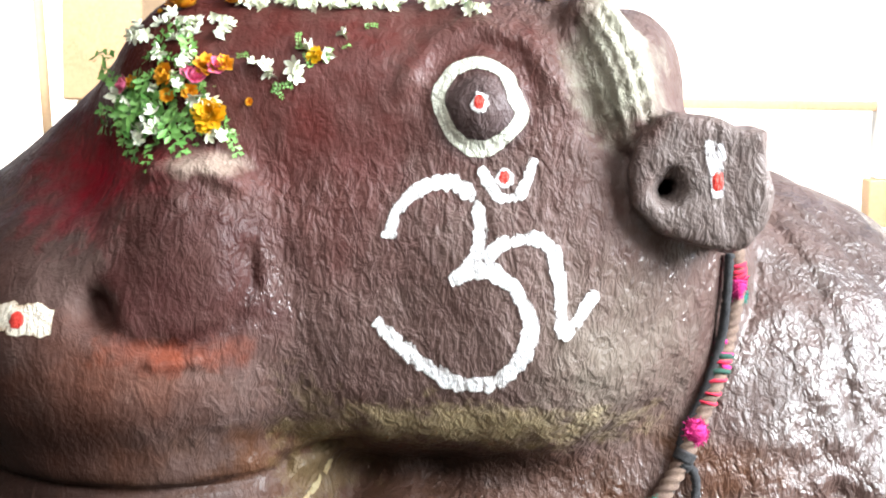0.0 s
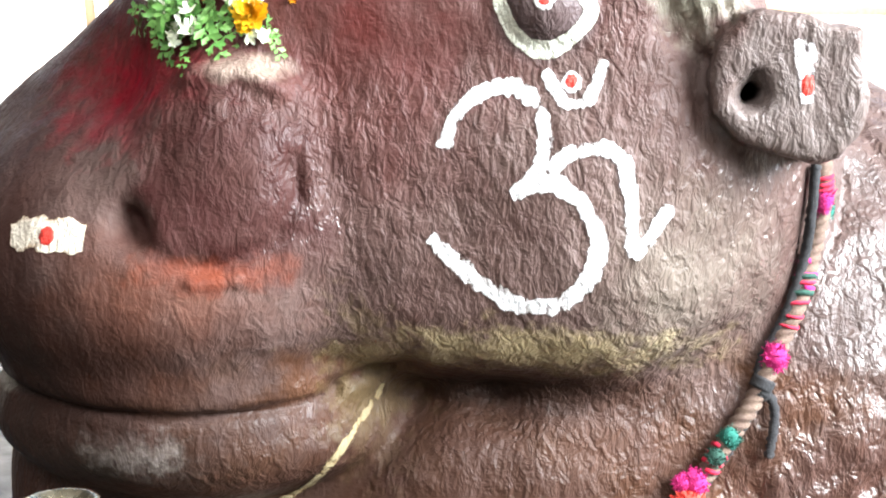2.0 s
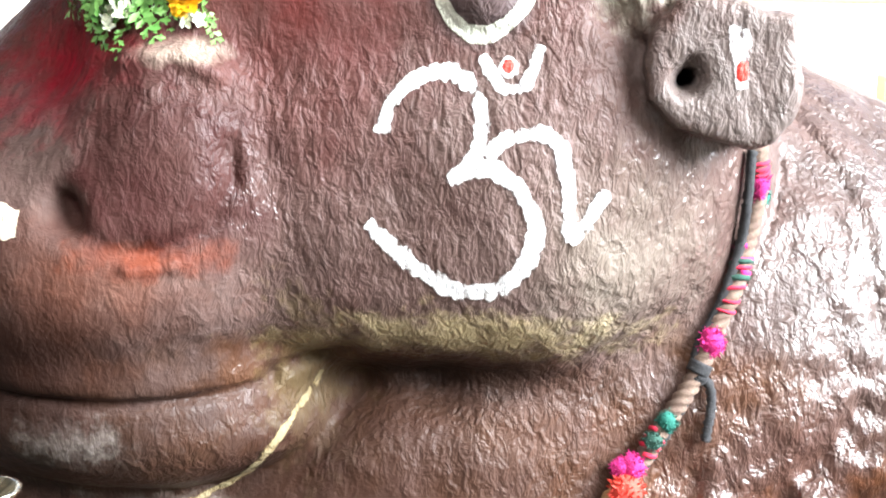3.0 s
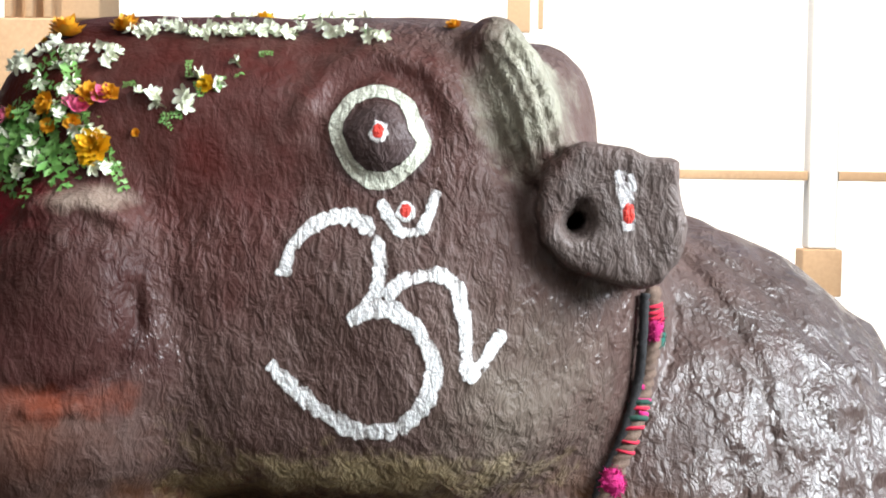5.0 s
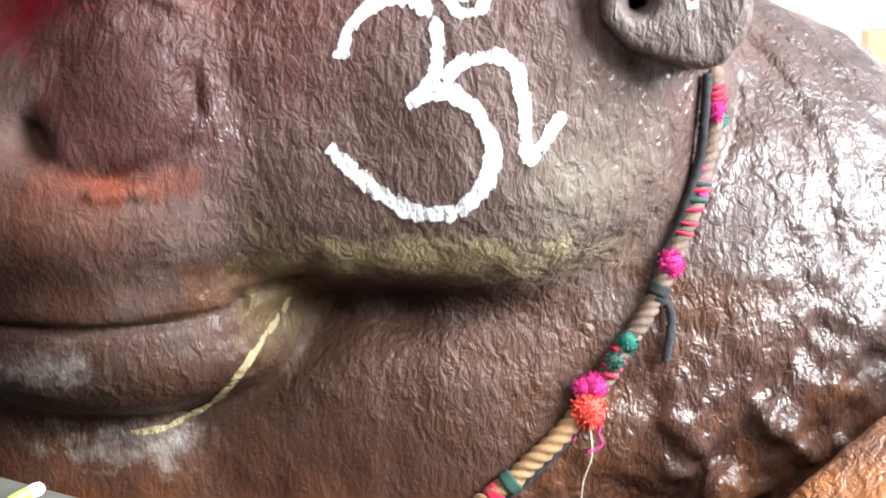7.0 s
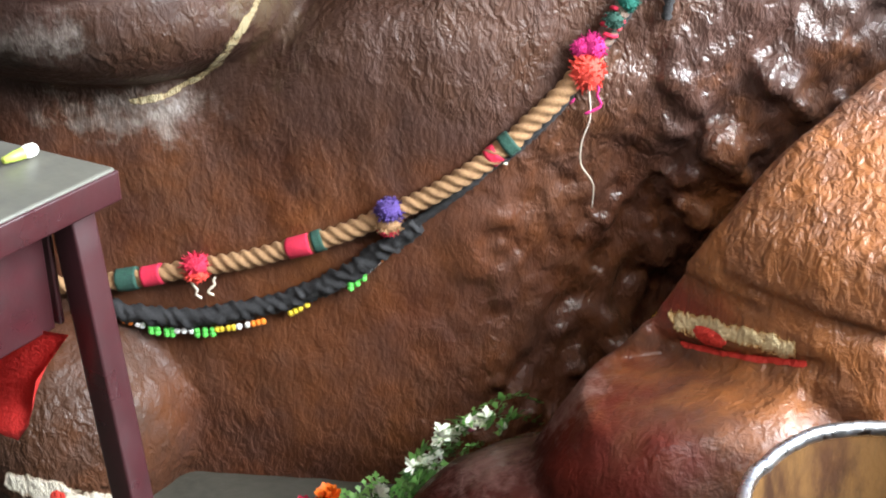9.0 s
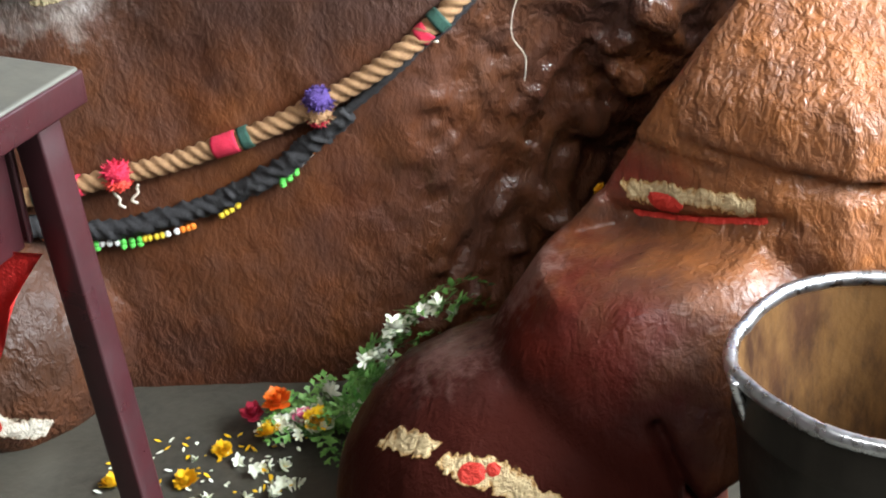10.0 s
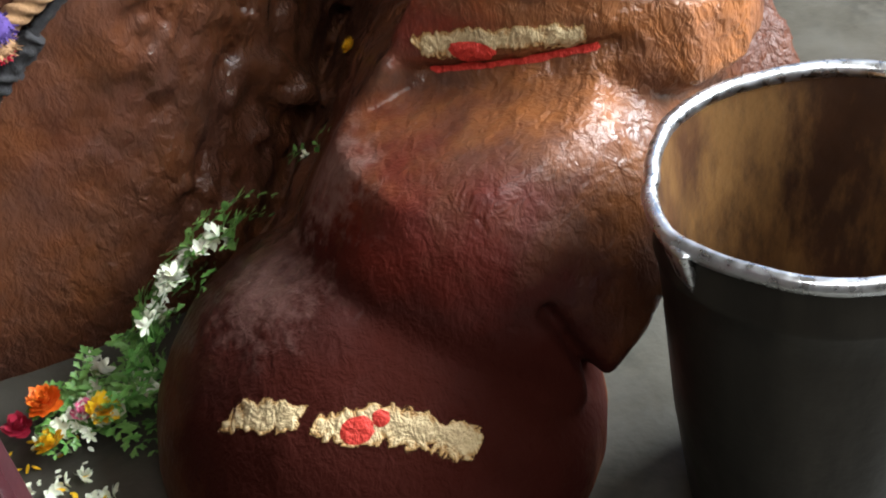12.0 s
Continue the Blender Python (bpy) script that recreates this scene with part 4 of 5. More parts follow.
def fibre(name, c1, c2, rough=0.9, scale=120.0):
    return simple(name, c1, c2, rough, scale=scale, fine=300, bump=0.6, dist=0.002)


JUTE = fibre("jute", (0.30, 0.165, 0.075), (0.17, 0.085, 0.040))
SOOTY = fibre("sooty_cord", (0.10, 0.060, 0.045), (0.20, 0.135, 0.095), scale=60)
BLACK = fibre("black_wool", (0.012, 0.011, 0.012), (0.03, 0.028, 0.028))
MAGENTA = fibre("magenta_wool", (0.46, 0.012, 0.14), (0.30, 0.008, 0.09))
CORAL = fibre("coral_wool", (0.66, 0.060, 0.035), (0.48, 0.03, 0.03))
GREEN = fibre("dark_green_cloth", (0.015, 0.06, 0.04), (0.01, 0.03, 0.025))
TEAL = fibre("teal_wool", (0.008, 0.12, 0.085), (0.006, 0.06, 0.045))
CRIMSON = fibre("crimson_cloth", (0.50, 0.012, 0.045), (0.38, 0.01, 0.03))
PURPLE = fibre("purple_wool", (0.06, 0.03, 0.16), (0.04, 0.02, 0.09))
THREAD = fibre("pale_thread", (0.62, 0.54, 0.44), (0.5, 0.42, 0.33))
BEAD_GREEN = simple("green_bead", (0.12, 0.62, 0.10), (0.10, 0.5, 0.08), 0.35, bump=0.05)
BEAD_WHITE = simple("white_bead", (0.8, 0.8, 0.78), (0.7, 0.7, 0.68), 0.35, bump=0.05)
BEAD_ORANGE = simple("orange_bead", (0.85, 0.22, 0.02), (0.75, 0.18, 0.02), 0.35, bump=0.05)
BEAD_YELLOW = simple("yellow_bead", (0.75, 0.55, 0.04), (0.65, 0.45, 0.03), 0.35, bump=0.05)


def draped(points, off, step=0.004):
    """A cord's path that lies on the stone along (x, z) points."""
    out = []
    for p in spline([(x, 0, z) for x, z in points], step):
        c, n = onto(p.x, p.z, off)
        if c:
            out.append(c)
    for _ in range(6):
        out = [out[0]] + [(a + b * 2 + c) / 4 for a, b, c in zip(out, out[1:], out[2:])] + [out[-1]]
    return out


ROPE_LINE = ((0.332, 1.395), (0.332, 1.367), (0.335, 1.322), (0.328, 1.256), (0.318, 1.208), (0.303, 1.153), (0.287, 1.102), (0.263, 1.052), (0.218, 0.983), (0.168, 0.905), (0.063, 0.803), (-0.012, 0.745), (-0.109, 0.691), (-0.178, 0.657), (-0.244, 0.634), (-0.331, 0.606), (-0.416, 0.587), (-0.509, 0.567), (-0.60, 0.553), (-0.66, 0.55))


def neck_rope():
    root = tagged(new("neck_rope"), "decorated jute rope with wool pompoms round the neck", "rope")
    path = draped(ROPE_LINE, 0.013)
    n = min(range(len(path)), key=lambda k: abs(path[k].z - 0.93))
    part("cord", tube(path[n:], 0.0135, 3, 0.42, 0.055, 18), JUTE, root)
    part("dark_cord", tube(path[:n + 2], 0.0125, 3, 0.42, 0.045, 18), SOOTY, root, "dark maroon twisted cord")

    def span(x, z, length, radius, material, name="wrap", label="", fuzz=0.05):
        """Cloth wound round the cord near (x, z)."""
        i = min(range(len(path)), key=lambda k: (path[k].x - x) ** 2 + (path[k].z - z) ** 2)
        n = max(int(length / 0.004 / 2), 2)
        seg = path[max(i - n, 0):i + n + 1]
        return part(name, tube(seg, radius, fuzz=fuzz, sides=14), material, root, label)

    def ball(x, z, radius, material, seed, squash=1.0, label="", lift=0.02):
        c, _ = onto(x, z, lift)
        return part("pompom", pompom(c, radius, seed, squash), material, root, label)

    def coil(z0, z1, turns, phase, material, radius=0.0034, label=""):
        """A strand of yarn wound round the cord between two heights."""
        a, b = [min(range(len(path)), key=lambda k: abs(path[k].z - z)) for z in (z0, z1)]
        line, steps = [], turns * 14
        for k in range(steps + 1):
            i = a + (b - a) * k / steps
            j = min(int(i), len(path) - 2)
            p = path[j].lerp(path[j + 1], i - j)
            d = (path[min(j + 3, len(path) - 1)] - path[max(j - 3, 0)]).normalized()
            u = (Vector((0, -1, 0)) + d * d.y).normalized()
            t = phase + 2 * math.pi * turns * k / steps
            line.append(p + (u * math.cos(t) + d.cross(u) * math.sin(t)) * 0.0132)
        return part("yarn", tube(line, radius, sides=7, fuzz=0.3), material, root, label)

    ball(0.333, 1.338, 0.018, MAGENTA, 31, 1.35, "dark magenta wool knot", 0.014)
    ball(0.345, 1.318, 0.014, TEAL, 2, 1.5, "teal wool tuft", 0.012)
    coil(1.375, 1.345, 4, 0.4, CRIMSON, label="crimson yarn")
    coil(1.245, 1.205, 2, 0.0, MAGENTA, 0.0038, "magenta yarn")
    coil(1.240, 1.195, 2, 1.6, GREEN, 0.0046, "dark green yarn")
    coil(1.225, 1.170, 2, 3.4, CRIMSON, 0.003, "crimson yarn")
    coil(1.180, 1.150, 2, 2.0, CRIMSON, 0.0024, "crimson yarn")
    ball(0.290, 1.108, 0.0195, MAGENTA, 5, 1.25, "bright magenta pompom")
    span(0.274, 1.075, 0.014, 0.017, BLACK)
    ball(0.226, 0.998, 0.0155, TEAL, 7, 1.15, "teal wool pompom")
    ball(0.210, 0.972, 0.016, GREEN, 8)
    coil(0.985, 0.955, 3, 0.5, CRIMSON, 0.0035, "crimson yarn")
    ball(0.180, 0.935, 0.020, MAGENTA, 9, 1.1, "magenta pompom")
    ball(0.163, 0.935, 0.015, MAGENTA, 19, 1.0, "magenta pompom")
    ball(0.172, 0.900, 0.026, CORAL, 10, 1.15, "coral red pompom", 0.025)
    span(0.063, 0.803, 0.022, 0.018, GREEN, label="dark green knot")
    span(0.040, 0.787, 0.016, 0.0155, CRIMSON)
    ball(-0.109, 0.700, 0.024, PURPLE, 12, 0.8, "purple wool pompom")
    ball(-0.112, 0.678, 0.022, JUTE, 13, 0.7)
    ball(-0.112, 0.668, 0.018, CRIMSON, 14, 0.6)
    span(-0.250, 0.632, 0.036, 0.0168, CRIMSON, label="crimson cloth band")
    span(-0.222, 0.641, 0.012, 0.0172, GREEN)
    ball(-0.416, 0.597, 0.024, CRIMSON, 15, 0.75, "red and tan pompom")
    ball(-0.416, 0.578, 0.022, CORAL, 16, 0.6)
    span(-0.490, 0.572, 0.034, 0.0168, CRIMSON)
    span(-0.530, 0.564, 0.036, 0.0185, GREEN)
    # loose threads
    for x, z, drop, mat, seed in ((0.198, 0.955, 0.06, CORAL, 1), (0.176, 0.875, 0.20, THREAD, 2), (0.19, 0.88, 0.04, MAGENTA, 3), (-0.39, 0.57, 0.03, THREAD, 4), (-0.43, 0.57, 0.035, THREAD, 5), (0.055, 0.80, 0.03, THREAD, 6), (0.155, 0.885, 0.03, MAGENTA, 7)):
        rng = random.Random(seed)
        line = [onto(x + rng.uniform(-0.004, 0.004) * k, z - drop * k / 5, 0.012)[0] for k in range(6)]
        part("thread", tube(spline(line, 0.006), 0.0022 if drop < 0.1 else 0.0012, sides=6), mat, root)
    return root


neck_rope()


def black_cord():
    root = tagged(new("black_cord"), "braided black wool cord strung with coloured beads", "cord")
    upper = draped(((0.322, 1.385), (0.320, 1.33), (0.316, 1.26), (0.305, 1.20), (0.288, 1.145), (0.270, 1.098), (0.268, 1.062), (0.250, 1.018), (0.205, 0.945), (0.150, 0.870), (0.085, 0.800), (0.035, 0.765), (-0.03, 0.708), (-0.085, 0.665), (-0.105, 0.648)), 0.012)
    part("cord", tube(upper, 0.0068, 3, 0.35, 0.03, 12, 0.4), BLACK, root)
    low = draped(((-0.070, 0.672), (-0.105, 0.645), (-0.181, 0.585), (-0.271, 0.540), (-0.372, 0.512), (-0.458, 0.500), (-0.548, 0.510), (-0.60, 0.53)), 0.014)
    part("thick_cord", tube(low, 0.0145, 3, 0.22, 0.06, 18, 0.55), BLACK, root)
    tail = [onto(x, z, 0.012)[0] for x, z in ((0.275, 1.06), (0.284, 1.056), (0.292, 1.035), (0.289, 1.005), (0.286, 0.972))]
    part("tail", tube(spline(tail, 0.004), 0.0065, 2, 0.6, 0.022, 12, 0.2), BLACK, root)
    c, _ = onto(0.273, 1.06, 0.016)
    part("knot", pompom(c, 0.014, 21, 1.0, 60), BLACK, root)
    beads = draped(((-0.118, 0.622), (-0.181, 0.565), (-0.25, 0.528), (-0.30, 0.505), (-0.372, 0.487), (-0.458, 0.478), (-0.548, 0.492)), 0.017)
    colours = [(0.0, 0.05, BEAD_ORANGE), (0.05, 0.11, BEAD_WHITE), (0.11, 0.18, BEAD_GREEN), (0.34, 0.42, BEAD_YELLOW), (0.5, 0.56, BEAD_ORANGE), (0.56, 0.60, BEAD_WHITE), (0.60, 0.68, BEAD_YELLOW), (0.68, 0.75, BEAD_GREEN), (0.75, 0.82, BEAD_WHITE), (0.82, 0.90, BEAD_GREEN), (0.90, 0.95, BEAD_WHITE), (0.95, 1.0, BEAD_ORANGE)]
    shape = bmesh.new()
    bmesh.ops.create_uvsphere(shape, u_segments=8, v_segments=6, radius=0.0055)
    base = {}
    for lo, hi, mat in colours:
        for k in range(max(int((hi - lo) * 0.48 / 0.009), 2)):
            u = lo + (hi - lo) * (k + 0.5) / max(int((hi - lo) * 0.48 / 0.009), 2)
            p = beads[min(int(u * (len(beads) - 1)), len(beads) - 1)]
            if mat not in base:
                me = bpy.data.meshes.new("bead")
                shape.to_mesh(me)
                me.materials.append(mat)
                base[mat] = me
            for dz in (0.0, -0.007) if mat is BEAD_GREEN else (0.0,):
                b = new("bead", base[mat])
                b.parent = root
                b.location = p + Vector((0, 0, dz))
    shape.free()
    return root


black_cord()


# ---- flowers ----
def petal_material(name, c1, c2, rough=0.55):
    m = Mat(name, rough)
    info = m.node("ShaderNodeObjectInfo").outputs["Random"]
    geo = m.node("ShaderNodeNewGeometry").outputs["Random Per Island"]
    f = m.math("ADD", m.math("MULTIPLY", geo, 0.6), m.math("MULTIPLY", info, 0.4))
    m.color(m.mix(f, c1, c2))
    m.b.inputs["Subsurface Weight"].default_value = 0.1
    m.b.inputs["Subsurface Radius"].default_value = (0.005, 0.005, 0.004)
    m.bump(m.noise(200, 2), 0.2, 0.002)
    return m.m


YELLOW = petal_material("yellow_petal", (0.86, 0.56, 0.01), (0.72, 0.38, 0.01))
GOLD = petal_material("deep_gold_petal", (0.74, 0.34, 0.01), (0.58, 0.25, 0.01))
ORANGE = petal_material("orange_petal", (0.85, 0.20, 0.01), (0.70, 0.12, 0.01))
IVORY = petal_material("white_petal", (0.82, 0.82, 0.70), (0.66, 0.70, 0.50))
PINK = petal_material("pink_petal", (0.75, 0.18, 0.30), (0.62, 0.10, 0.22))
WINE = petal_material("wine_petal", (0.30, 0.01, 0.03), (0.20, 0.01, 0.02))
LEAF = petal_material("green_leaf", (0.08, 0.24, 0.045), (0.22, 0.40, 0.11), 0.35)
STALK = petal_material("green_stalk", (0.14, 0.22, 0.06), (0.20, 0.28, 0.10))


def petal_into(bm, base, way, up, length, width, curl=0.25):
    """One cupped petal or leaf: five cross rows that narrow to the tip."""
    way, up = way.normalized(), up.normalized()
    side = way.cross(up).normalized()
    rows = []
    for t, w in ((0, 0.25), (0.3, 0.8), (0.6, 1.0), (0.85, 0.6), (1.0, 0.08)):
        mid = base + way * (length * t) + up * (curl * length * t * t)
        lip = up * (0.14 * width * w)
        rows.append([bm.verts.new(mid - side * (width * w / 2) + lip), bm.verts.new(mid), bm.verts.new(mid + side * (width * w / 2) + lip)])
    for a, b in zip(rows, rows[1:]):
        for k in (0, 1):
            bm.faces.new((a[k], a[k + 1], b[k + 1], b[k]))


def rosette(radius, layers, per, seed, cup=0.5, width=0.55):
    """A many-petalled flower head, lying on z = 0."""
    rng = random.Random(seed)
    bm = bmesh.new()
    for j in range(layers):
        t = j / max(layers - 1, 1)
        for i in range(max(int(per * (1 - 0.5 * t)), 4)):
            a = 2 * math.pi * (i / max(int(per * (1 - 0.5 * t)), 4)) + j * 0.4 + rng.uniform(-0.15, 0.15)
            rise = 0.15 + 1.25 * t + rng.uniform(-0.15, 0.15)
            way = Vector((math.cos(a), math.sin(a), rise))
            r = radius * (1 - 0.45 * t) * rng.uniform(0.85, 1.1)
            petal_into(bm, Vector((0, 0, radius * 0.25 * t)), way, Vector((-math.cos(a) * rise * 0.5, -math.sin(a) * rise * 0.5, 1)), r, r * width, cup * rng.uniform(0.3, 1.0))
    bmesh.ops.remove_doubles(bm, verts=bm.verts, dist=0.002)
    return bm


def sprig(length, leaves, seed):
    """A stalk with small lobed leaves on both sides."""
    rng = random.Random(seed)
    bm = bmesh.new()
    n = leaves
    line = [Vector((length * k / n, 0.12 * length * math.sin(k * 0.5 + seed), 0.25 * length * math.sin(math.pi * k / n))) for k in range(n + 1)]
    for k, p in enumerate(line):
        d = (line[min(k + 1, n)] - line[max(k - 1, 0)]).normalized()
        for s in (-1, 1):
            way = d * 0.7 + Vector((-d.y, d.x, 0)) * s + Vector((0, 0, rng.uniform(-0.1, 0.5)))
            le = length * 0.34 * rng.uniform(0.7, 1.2) * (1 - 0.4 * k / n)
            petal_into(bm, p, way, Vector((rng.uniform(-0.3, 0.3), rng.uniform(-0.3, 0.3), 1)), le, le * 0.42, rng.uniform(-0.2, 0.3))
            for q in (-0.7, 0.7):
                w2 = way.normalized() * 0.7 + Vector((-way.y, way.x, 0)).normalized() * q
                petal_into(bm, p + way.normalized() * le * 0.35, w2, Vector((0, 0, 1)), le * 0.5, le * 0.22, 0.1)
    return bm


def flower(name, label, head, material, green=True):
    root = tagged(new(name), label, "flower", name + "s of the offering")
    part("head", head, material, root)
    if green:
        c = rosette(0.008, 1, 5, 3, 0.1, 0.5)
        bmesh.ops.translate(c, vec=(0, 0, -0.002), verts=c.verts)
        part("calyx", c, STALK, root)
    return root


def cluster(seed, count, radius, spread):
    """Several small star-shaped blossoms in a tuft."""
    rng = random.Random(seed)
    bm = bmesh.new()
    for _ in range(count):
        a, up = rng.uniform(0, 6.28), rng.uniform(0.2, 1.4)
        ax = Vector((math.cos(a), math.sin(a), up)).normalized()
        at = Vector((rng.uniform(-1, 1) * spread, rng.uniform(-1, 1) * spread, rng.uniform(0.1, 0.7) * spread))
        u = ax.orthogonal().normalized()
        v = ax.cross(u)
        for i in range(5):
            b = 2 * math.pi * i / 5
            petal_into(bm, at, u * math.cos(b) + v * math.sin(b) + ax * 0.45, ax, radius * rng.uniform(0.85, 1.15), radius * 0.55, 0.2)
    bmesh.ops.remove_doubles(bm, verts=bm.verts, dist=0.0022)
    return bm


KINDS = {
    "yellow": flower("marigold", "fresh yellow marigold laid on the stone", rosette(0.024, 6, 15, 1, 0.5), YELLOW),
    "gold": flower("gold_marigold", "deep gold marigold laid on the stone", rosette(0.025, 6, 15, 2, 0.5), GOLD),
    "orange": flower("orange_marigold", "orange marigold laid beside the hoof", rosette(0.024, 6, 14, 3, 0.5), ORANGE),
    "white": flower("jasmine_tuft", "tuft of white jasmine blossoms", cluster(4, 5, 0.014, 0.014), IVORY),
    "star": flower("white_blossom", "single white star-shaped blossom", cluster(5, 2, 0.015, 0.004), IVORY),
    "pink": flower("pink_rose", "pink rose bloom with loose petals", rosette(0.020, 3, 7, 6, 0.8, 0.9), PINK),
    "wine": flower("wine_rose", "dark red rose bloom on the floor", rosette(0.022, 4, 8, 7, 0.8, 0.9), WINE),
    "leaf": flower("leaf_sprig", "fresh green sprig of offering leaves", sprig(0.06, 5, 1), LEAF, False),
    "leaf2": flower("leafy_twig", "bent green twig with small leaves", sprig(0.075, 6, 4), LEAF, False),
}
used = set()


def lay(kind, p, n, seed, size=1.0, sink=0.0):
    """Lays a flower of a kind at p on a surface of normal n."""
    rng = random.Random(seed)
    n = (n + Vector((rng.uniform(-0.35, 0.35), rng.uniform(-0.35, 0.35), rng.uniform(-0.1, 0.35)))).normalized()
    q = n.to_track_quat("Z", "Y").to_matrix().to_4x4() @ pose(0, 0, 0, 0, 0, rng.uniform(0, 360))
    m = Matrix.Translation(p - n * sink) @ q
    s = size * rng.uniform(0.85, 1.15)
    ob = KINDS[kind]
    if kind in used:
        ob.scale = (s, s, s)
        return copy_thing(ob, m)
    used.add(kind)
    ob.matrix_basis = m @ Matrix.Diagonal((s, s, s, 1))
    return ob


def lay_side(kind, x, z, seed, size=1.0, lift=0.002):
    p, n = onto(x, z, lift)
    if p:
        lay(kind, p, n, seed, size)


def lay_top(kind, x, y, seed, size=1.0, lift=0.002):
    p, n = onto_top(x, y, lift)
    lay(kind, p, n, seed, size)


# garland along the crown of the head
lay_side("gold", -0.520, 1.728, 1, 1.1)
lay_side("gold", -0.488, 1.735, 2, 1.1)
lay_side("gold", -0.402, 1.745, 3, 0.9)
row_rng = random.Random(8)
for i in range(15):
    lay_side("white", -0.385 + 0.0125 * i, 1.744 + row_rng.uniform(-0.006, 0.006), 20 + i, row_rng.uniform(0.6, 0.85))
for i, x in enumerate((-0.19, -0.165, -0.12, -0.10, -0.06, -0.045)):
    lay_side("white", x, 1.742 + row_rng.uniform(-0.008, 0.004), 40 + i, 0.85)
lay_side("gold", 0.055, 1.752, 51, 0.55)
for i, (x, y) in enumerate(((-0.30, 0.27), (-0.28, 0.25), (-0.26, 0.28), (-0.17, 0.27), (-0.15, 0.25), (-0.13, 0.28), (-0.11, 0.26), (-0.08, 0.27))):
    lay_top("white" if i % 3 else "leaf", x, y, 60 + i, 0.9)
lay_top("yellow", -0.24, 0.27, 70, 0.8)
for i, (x, z) in enumerate(((-0.56, 1.70), (-0.54, 1.69), (-0.50, 1.715), (-0.47, 1.712), (-0.455, 1.70), (-0.475, 1.69), (-0.42, 1.715), (-0.41, 1.70))):
    lay_side("white", x, z, 80 + i, 0.85)
# heap on the brow
heap = random.Random(21)
for i in range(34):
    x, z = -0.53 + heap.gauss(0, 0.042), 1.592 + heap.gauss(0, 0.035)
    if z > 1.53 and x < -0.40 and z < 1.68:
        lay_side("leaf" if i % 2 else "leaf2", x, z, 100 + i, heap.uniform(0.6, 0.95), 0.004)
for i, (x, z) in enumerate(((-0.44, 1.575), (-0.46, 1.565), (-0.42, 1.555), (-0.405, 1.552), (-0.47, 1.66), (-0.50, 1.655))):
    lay_side("leaf", x, z, 150 + i, 0.6, 0.004)
for i, (k, x, z, s) in enumerate((("gold", -0.428, 1.645, 0.85), ("gold", -0.402, 1.648, 0.6), ("yellow", -0.420, 1.580, 1.0), ("yellow", -0.425, 1.565, 0.7), ("gold", -0.450, 1.612, 0.6), ("gold", -0.480, 1.607, 0.5), ("gold", -0.482, 1.632, 0.7),
        ("pink", -0.455, 1.635, 1.0), ("pink", -0.443, 1.628, 0.8), ("pink", -0.412, 1.645, 0.8), ("pink", -0.545, 1.620, 0.8), ("gold", -0.535, 1.626, 0.5), ("white", -0.432, 1.602, 1.0), ("white", -0.418, 1.598, 0.8), ("white", -0.470, 1.625, 0.8), ("star", -0.505, 1.617, 1.2),
        ("star", -0.562, 1.605, 1.2), ("star", -0.50, 1.585, 1.1), ("star", -0.515, 1.570, 1.1), ("star", -0.495, 1.555, 1.1), ("white", -0.54, 1.59, 0.8), ("white", -0.46, 1.655, 0.9), ("star", -0.50, 1.665, 1.0), ("star", -0.423, 1.552, 1.0), ("star", -0.405, 1.55, 0.9), ("white", -0.525, 1.545, 0.7))):
    lay_side(k, x, z, 170 + i, s, 0.012)
# loose blooms across the forehead
for i, (k, x, z, s) in enumerate((("star", -0.343, 1.649, 1.1), ("star", -0.339, 1.642, 0.9), ("star", -0.303, 1.645, 1.2), ("star", -0.297, 1.636, 1.0), ("leaf", -0.305, 1.628, 0.45), ("yellow", -0.272, 1.665, 0.7), ("star", -0.283, 1.675, 1.1), ("star", -0.258, 1.666, 0.9), ("leaf", -0.275, 1.652, 0.45),
        ("leaf", -0.255, 1.678, 0.4), ("leaf", -0.295, 1.676, 0.4), ("star", -0.236, 1.700, 0.8), ("leaf", -0.206, 1.706, 0.35), ("star", -0.363, 1.656, 0.6), ("leaf", -0.37, 1.668, 0.35), ("leaf", -0.335, 1.617, 0.3), ("leaf", -0.224, 1.682, 0.25), ("gold", -0.366, 1.600, 0.25), ("leaf", -0.06, 1.733, 0.4))):
    lay_side(k, x, z, 210 + i, s)
# bits caught beside the leg
for kind, x, z, seed, size in (("leaf", 0.215, 0.400, 241, 0.8), ("yellow", 0.300, 0.520, 242, 0.5), ("star", 0.205, 0.405, 243, 0.6)):
    p, n = onto(x, z, 0.004, 0.03)
    if p:
        lay(kind, p, n, seed, size)
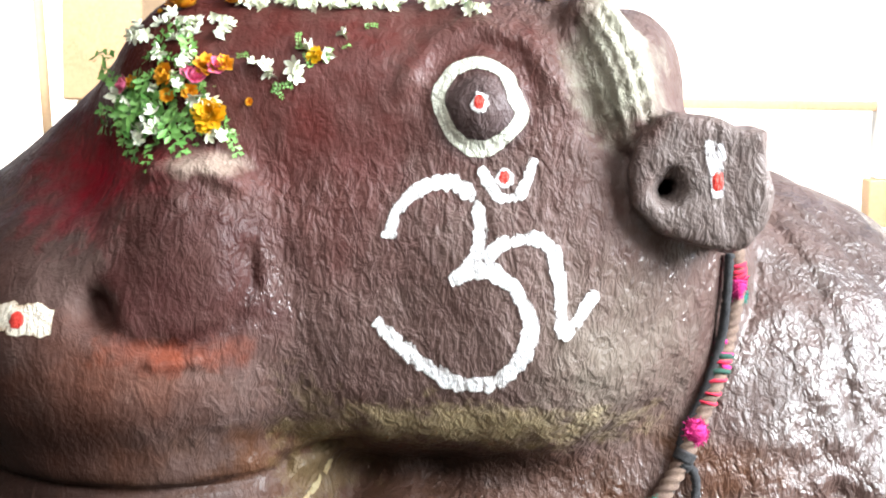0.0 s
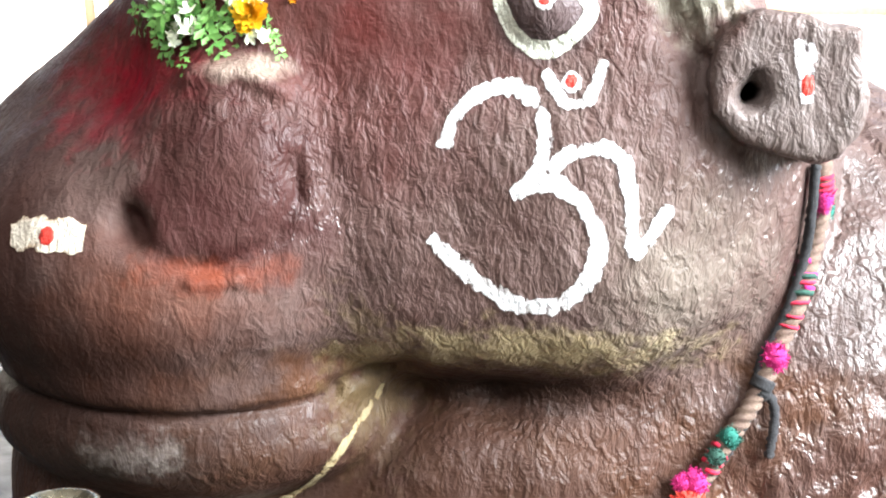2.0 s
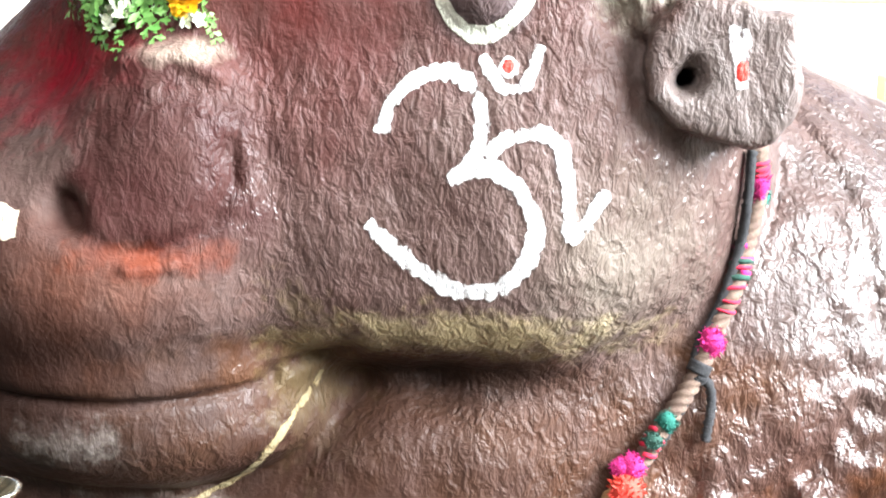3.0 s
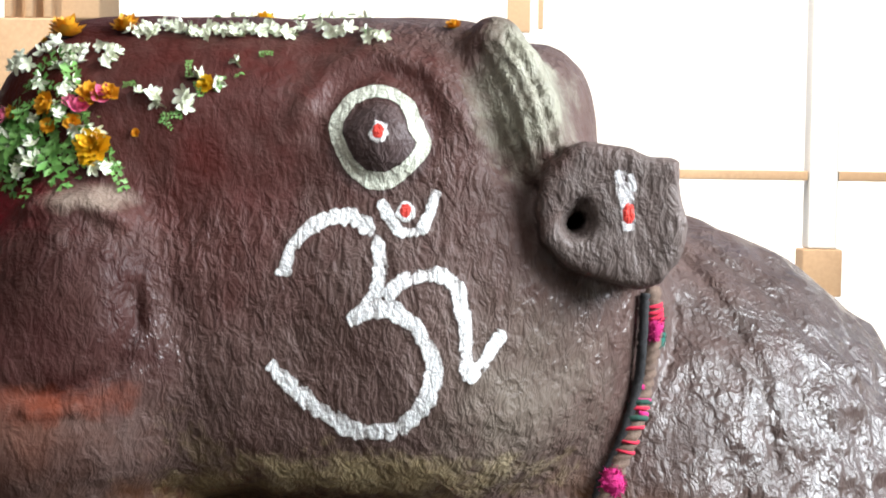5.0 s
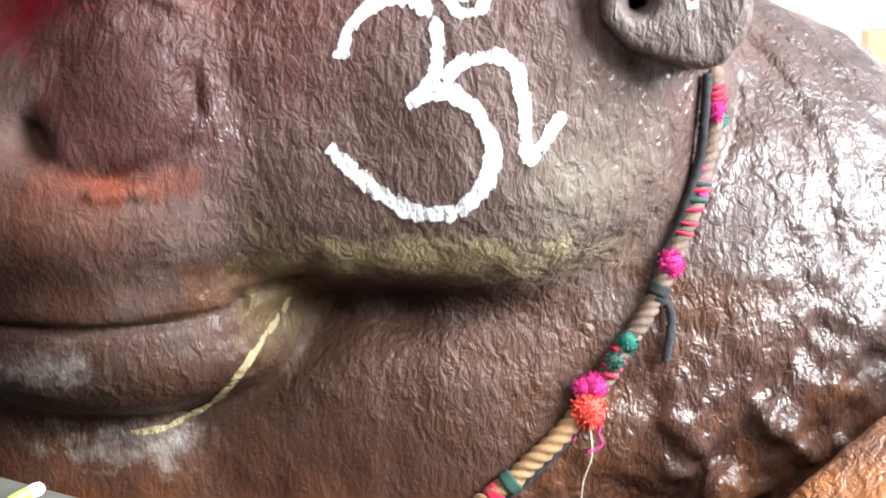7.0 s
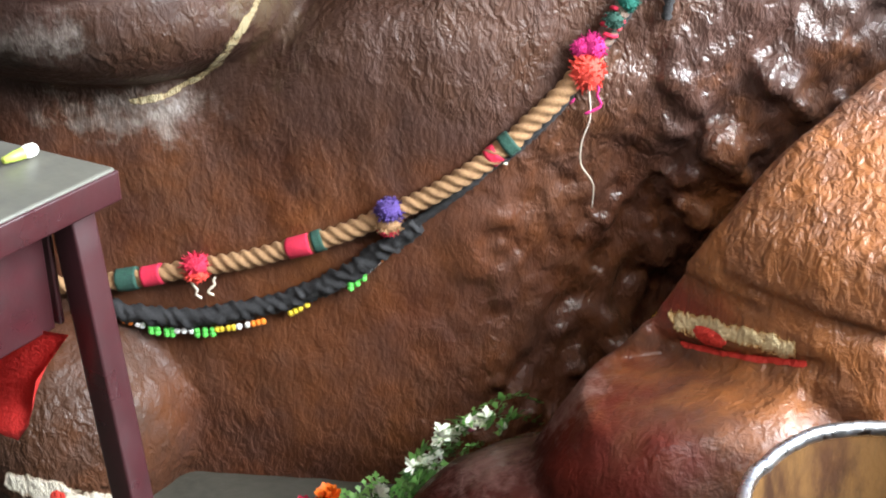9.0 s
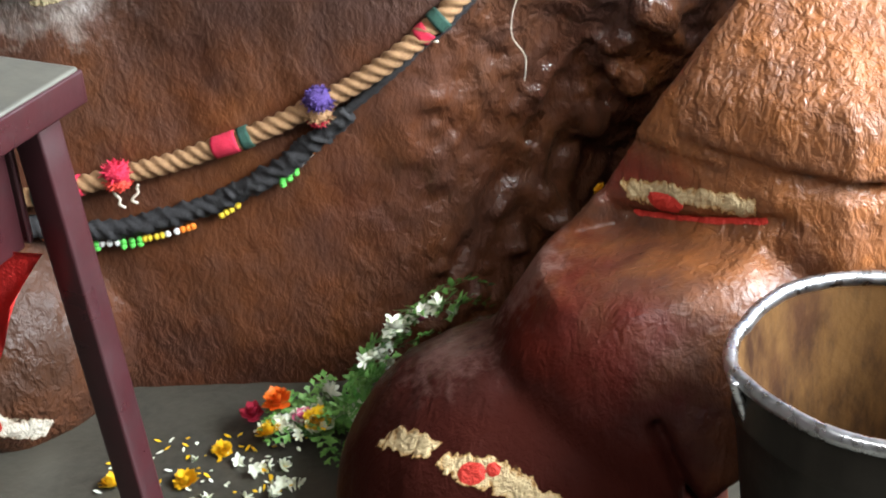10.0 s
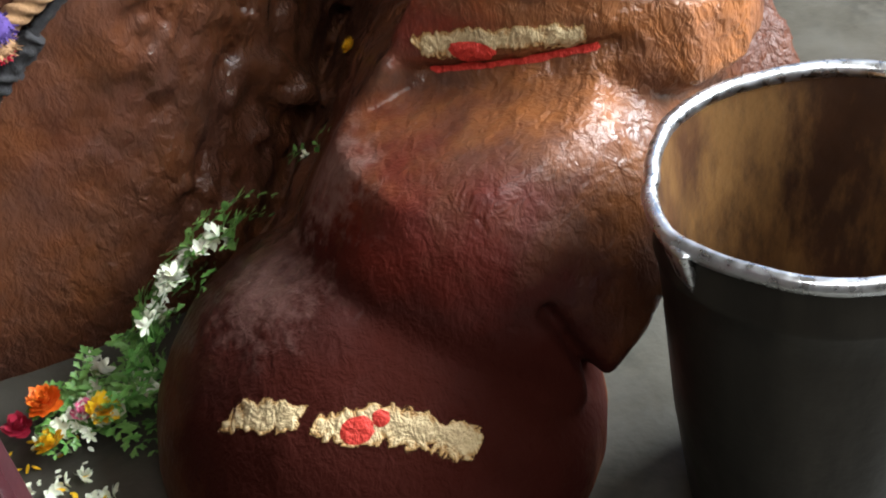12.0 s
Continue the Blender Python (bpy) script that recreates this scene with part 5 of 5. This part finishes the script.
# heap in the angle between chest and hoof, and blooms scattered on the floor
low = random.Random(33)
for i in range(64):
    t = low.random()
    x, y = -0.20 + 0.27 * t + low.gauss(0, 0.018), -0.055 + low.gauss(0, 0.022)
    lay_top("leaf" if i % 2 else "leaf2", x, y, 300 + i, low.uniform(0.75, 1.15), 0.004 + 0.035 * low.random())
for i in range(26):
    t = low.random()
    lay_top("white" if i % 2 else "star", -0.19 + 0.27 * t + low.gauss(0, 0.015), -0.065 + low.gauss(0, 0.02), 360 + i, 1.0, 0.035)
for i, (k, x, y, s, h) in enumerate((("orange", -0.205, -0.045, 1.0, 0.02), ("wine", -0.245, -0.055, 0.9, 0.004), ("yellow", -0.145, -0.085, 1.0, 0.01), ("pink", -0.165, -0.075, 0.8, 0.008), ("white", -0.215, -0.085, 0.9, 0.004), ("yellow", -0.215, -0.10, 0.8, 0.004), ("white", -0.175, -0.10, 0.8, 0.004),
        ("yellow", -0.290, -0.095, 0.75, 0.002), ("white", -0.230, -0.145, 0.9, 0.002), ("star", -0.265, -0.125, 0.8, 0.002), ("yellow", -0.44, -0.165, 0.85, 0.002), ("yellow", -0.335, -0.165, 0.8, 0.002), ("white", -0.205, -0.20, 1.0, 0.002), ("white", -0.185, -0.185, 0.9, 0.002),
        ("white", -0.24, -0.22, 0.9, 0.002), ("star", -0.195, -0.14, 0.9, 0.002), ("star", -0.30, -0.20, 0.7, 0.002), ("pink", 0.03, -0.06, 0.6, 0.03), ("star", -0.33, -0.11, 0.6, 0.002), ("leaf", 0.20, -0.03, 0.6, 0.002), ("star", 0.075, -0.05, 0.8, 0.02), ("star", -0.38, -0.2, 0.6, 0.002))):
    lay_top(k, x, y, 400 + i, s, h + (0.03 if -0.26 < x < -0.12 and y > -0.11 else 0.0))


def loose_petals():
    """Torn petals scattered on the floor."""
    rng = random.Random(77)
    for name, mat, count in (("yellow_petals", YELLOW, 60), ("white_petals", IVORY, 50)):
        bm = bmesh.new()
        for _ in range(count):
            x, y = rng.uniform(-0.46, -0.16), rng.uniform(-0.26, -0.05)
            a = rng.uniform(0, 6.28)
            petal_into(bm, Vector((x, y, FLOOR + 0.002)), Vector((math.cos(a), math.sin(a), 0.1)), Vector((0, 0, 1)), rng.uniform(0.006, 0.013), rng.uniform(0.004, 0.007), 0.2)
        tagged(part(name, bm, mat), "loose torn petals scattered on the slab", "petals", kind="stuff")


loose_petals()
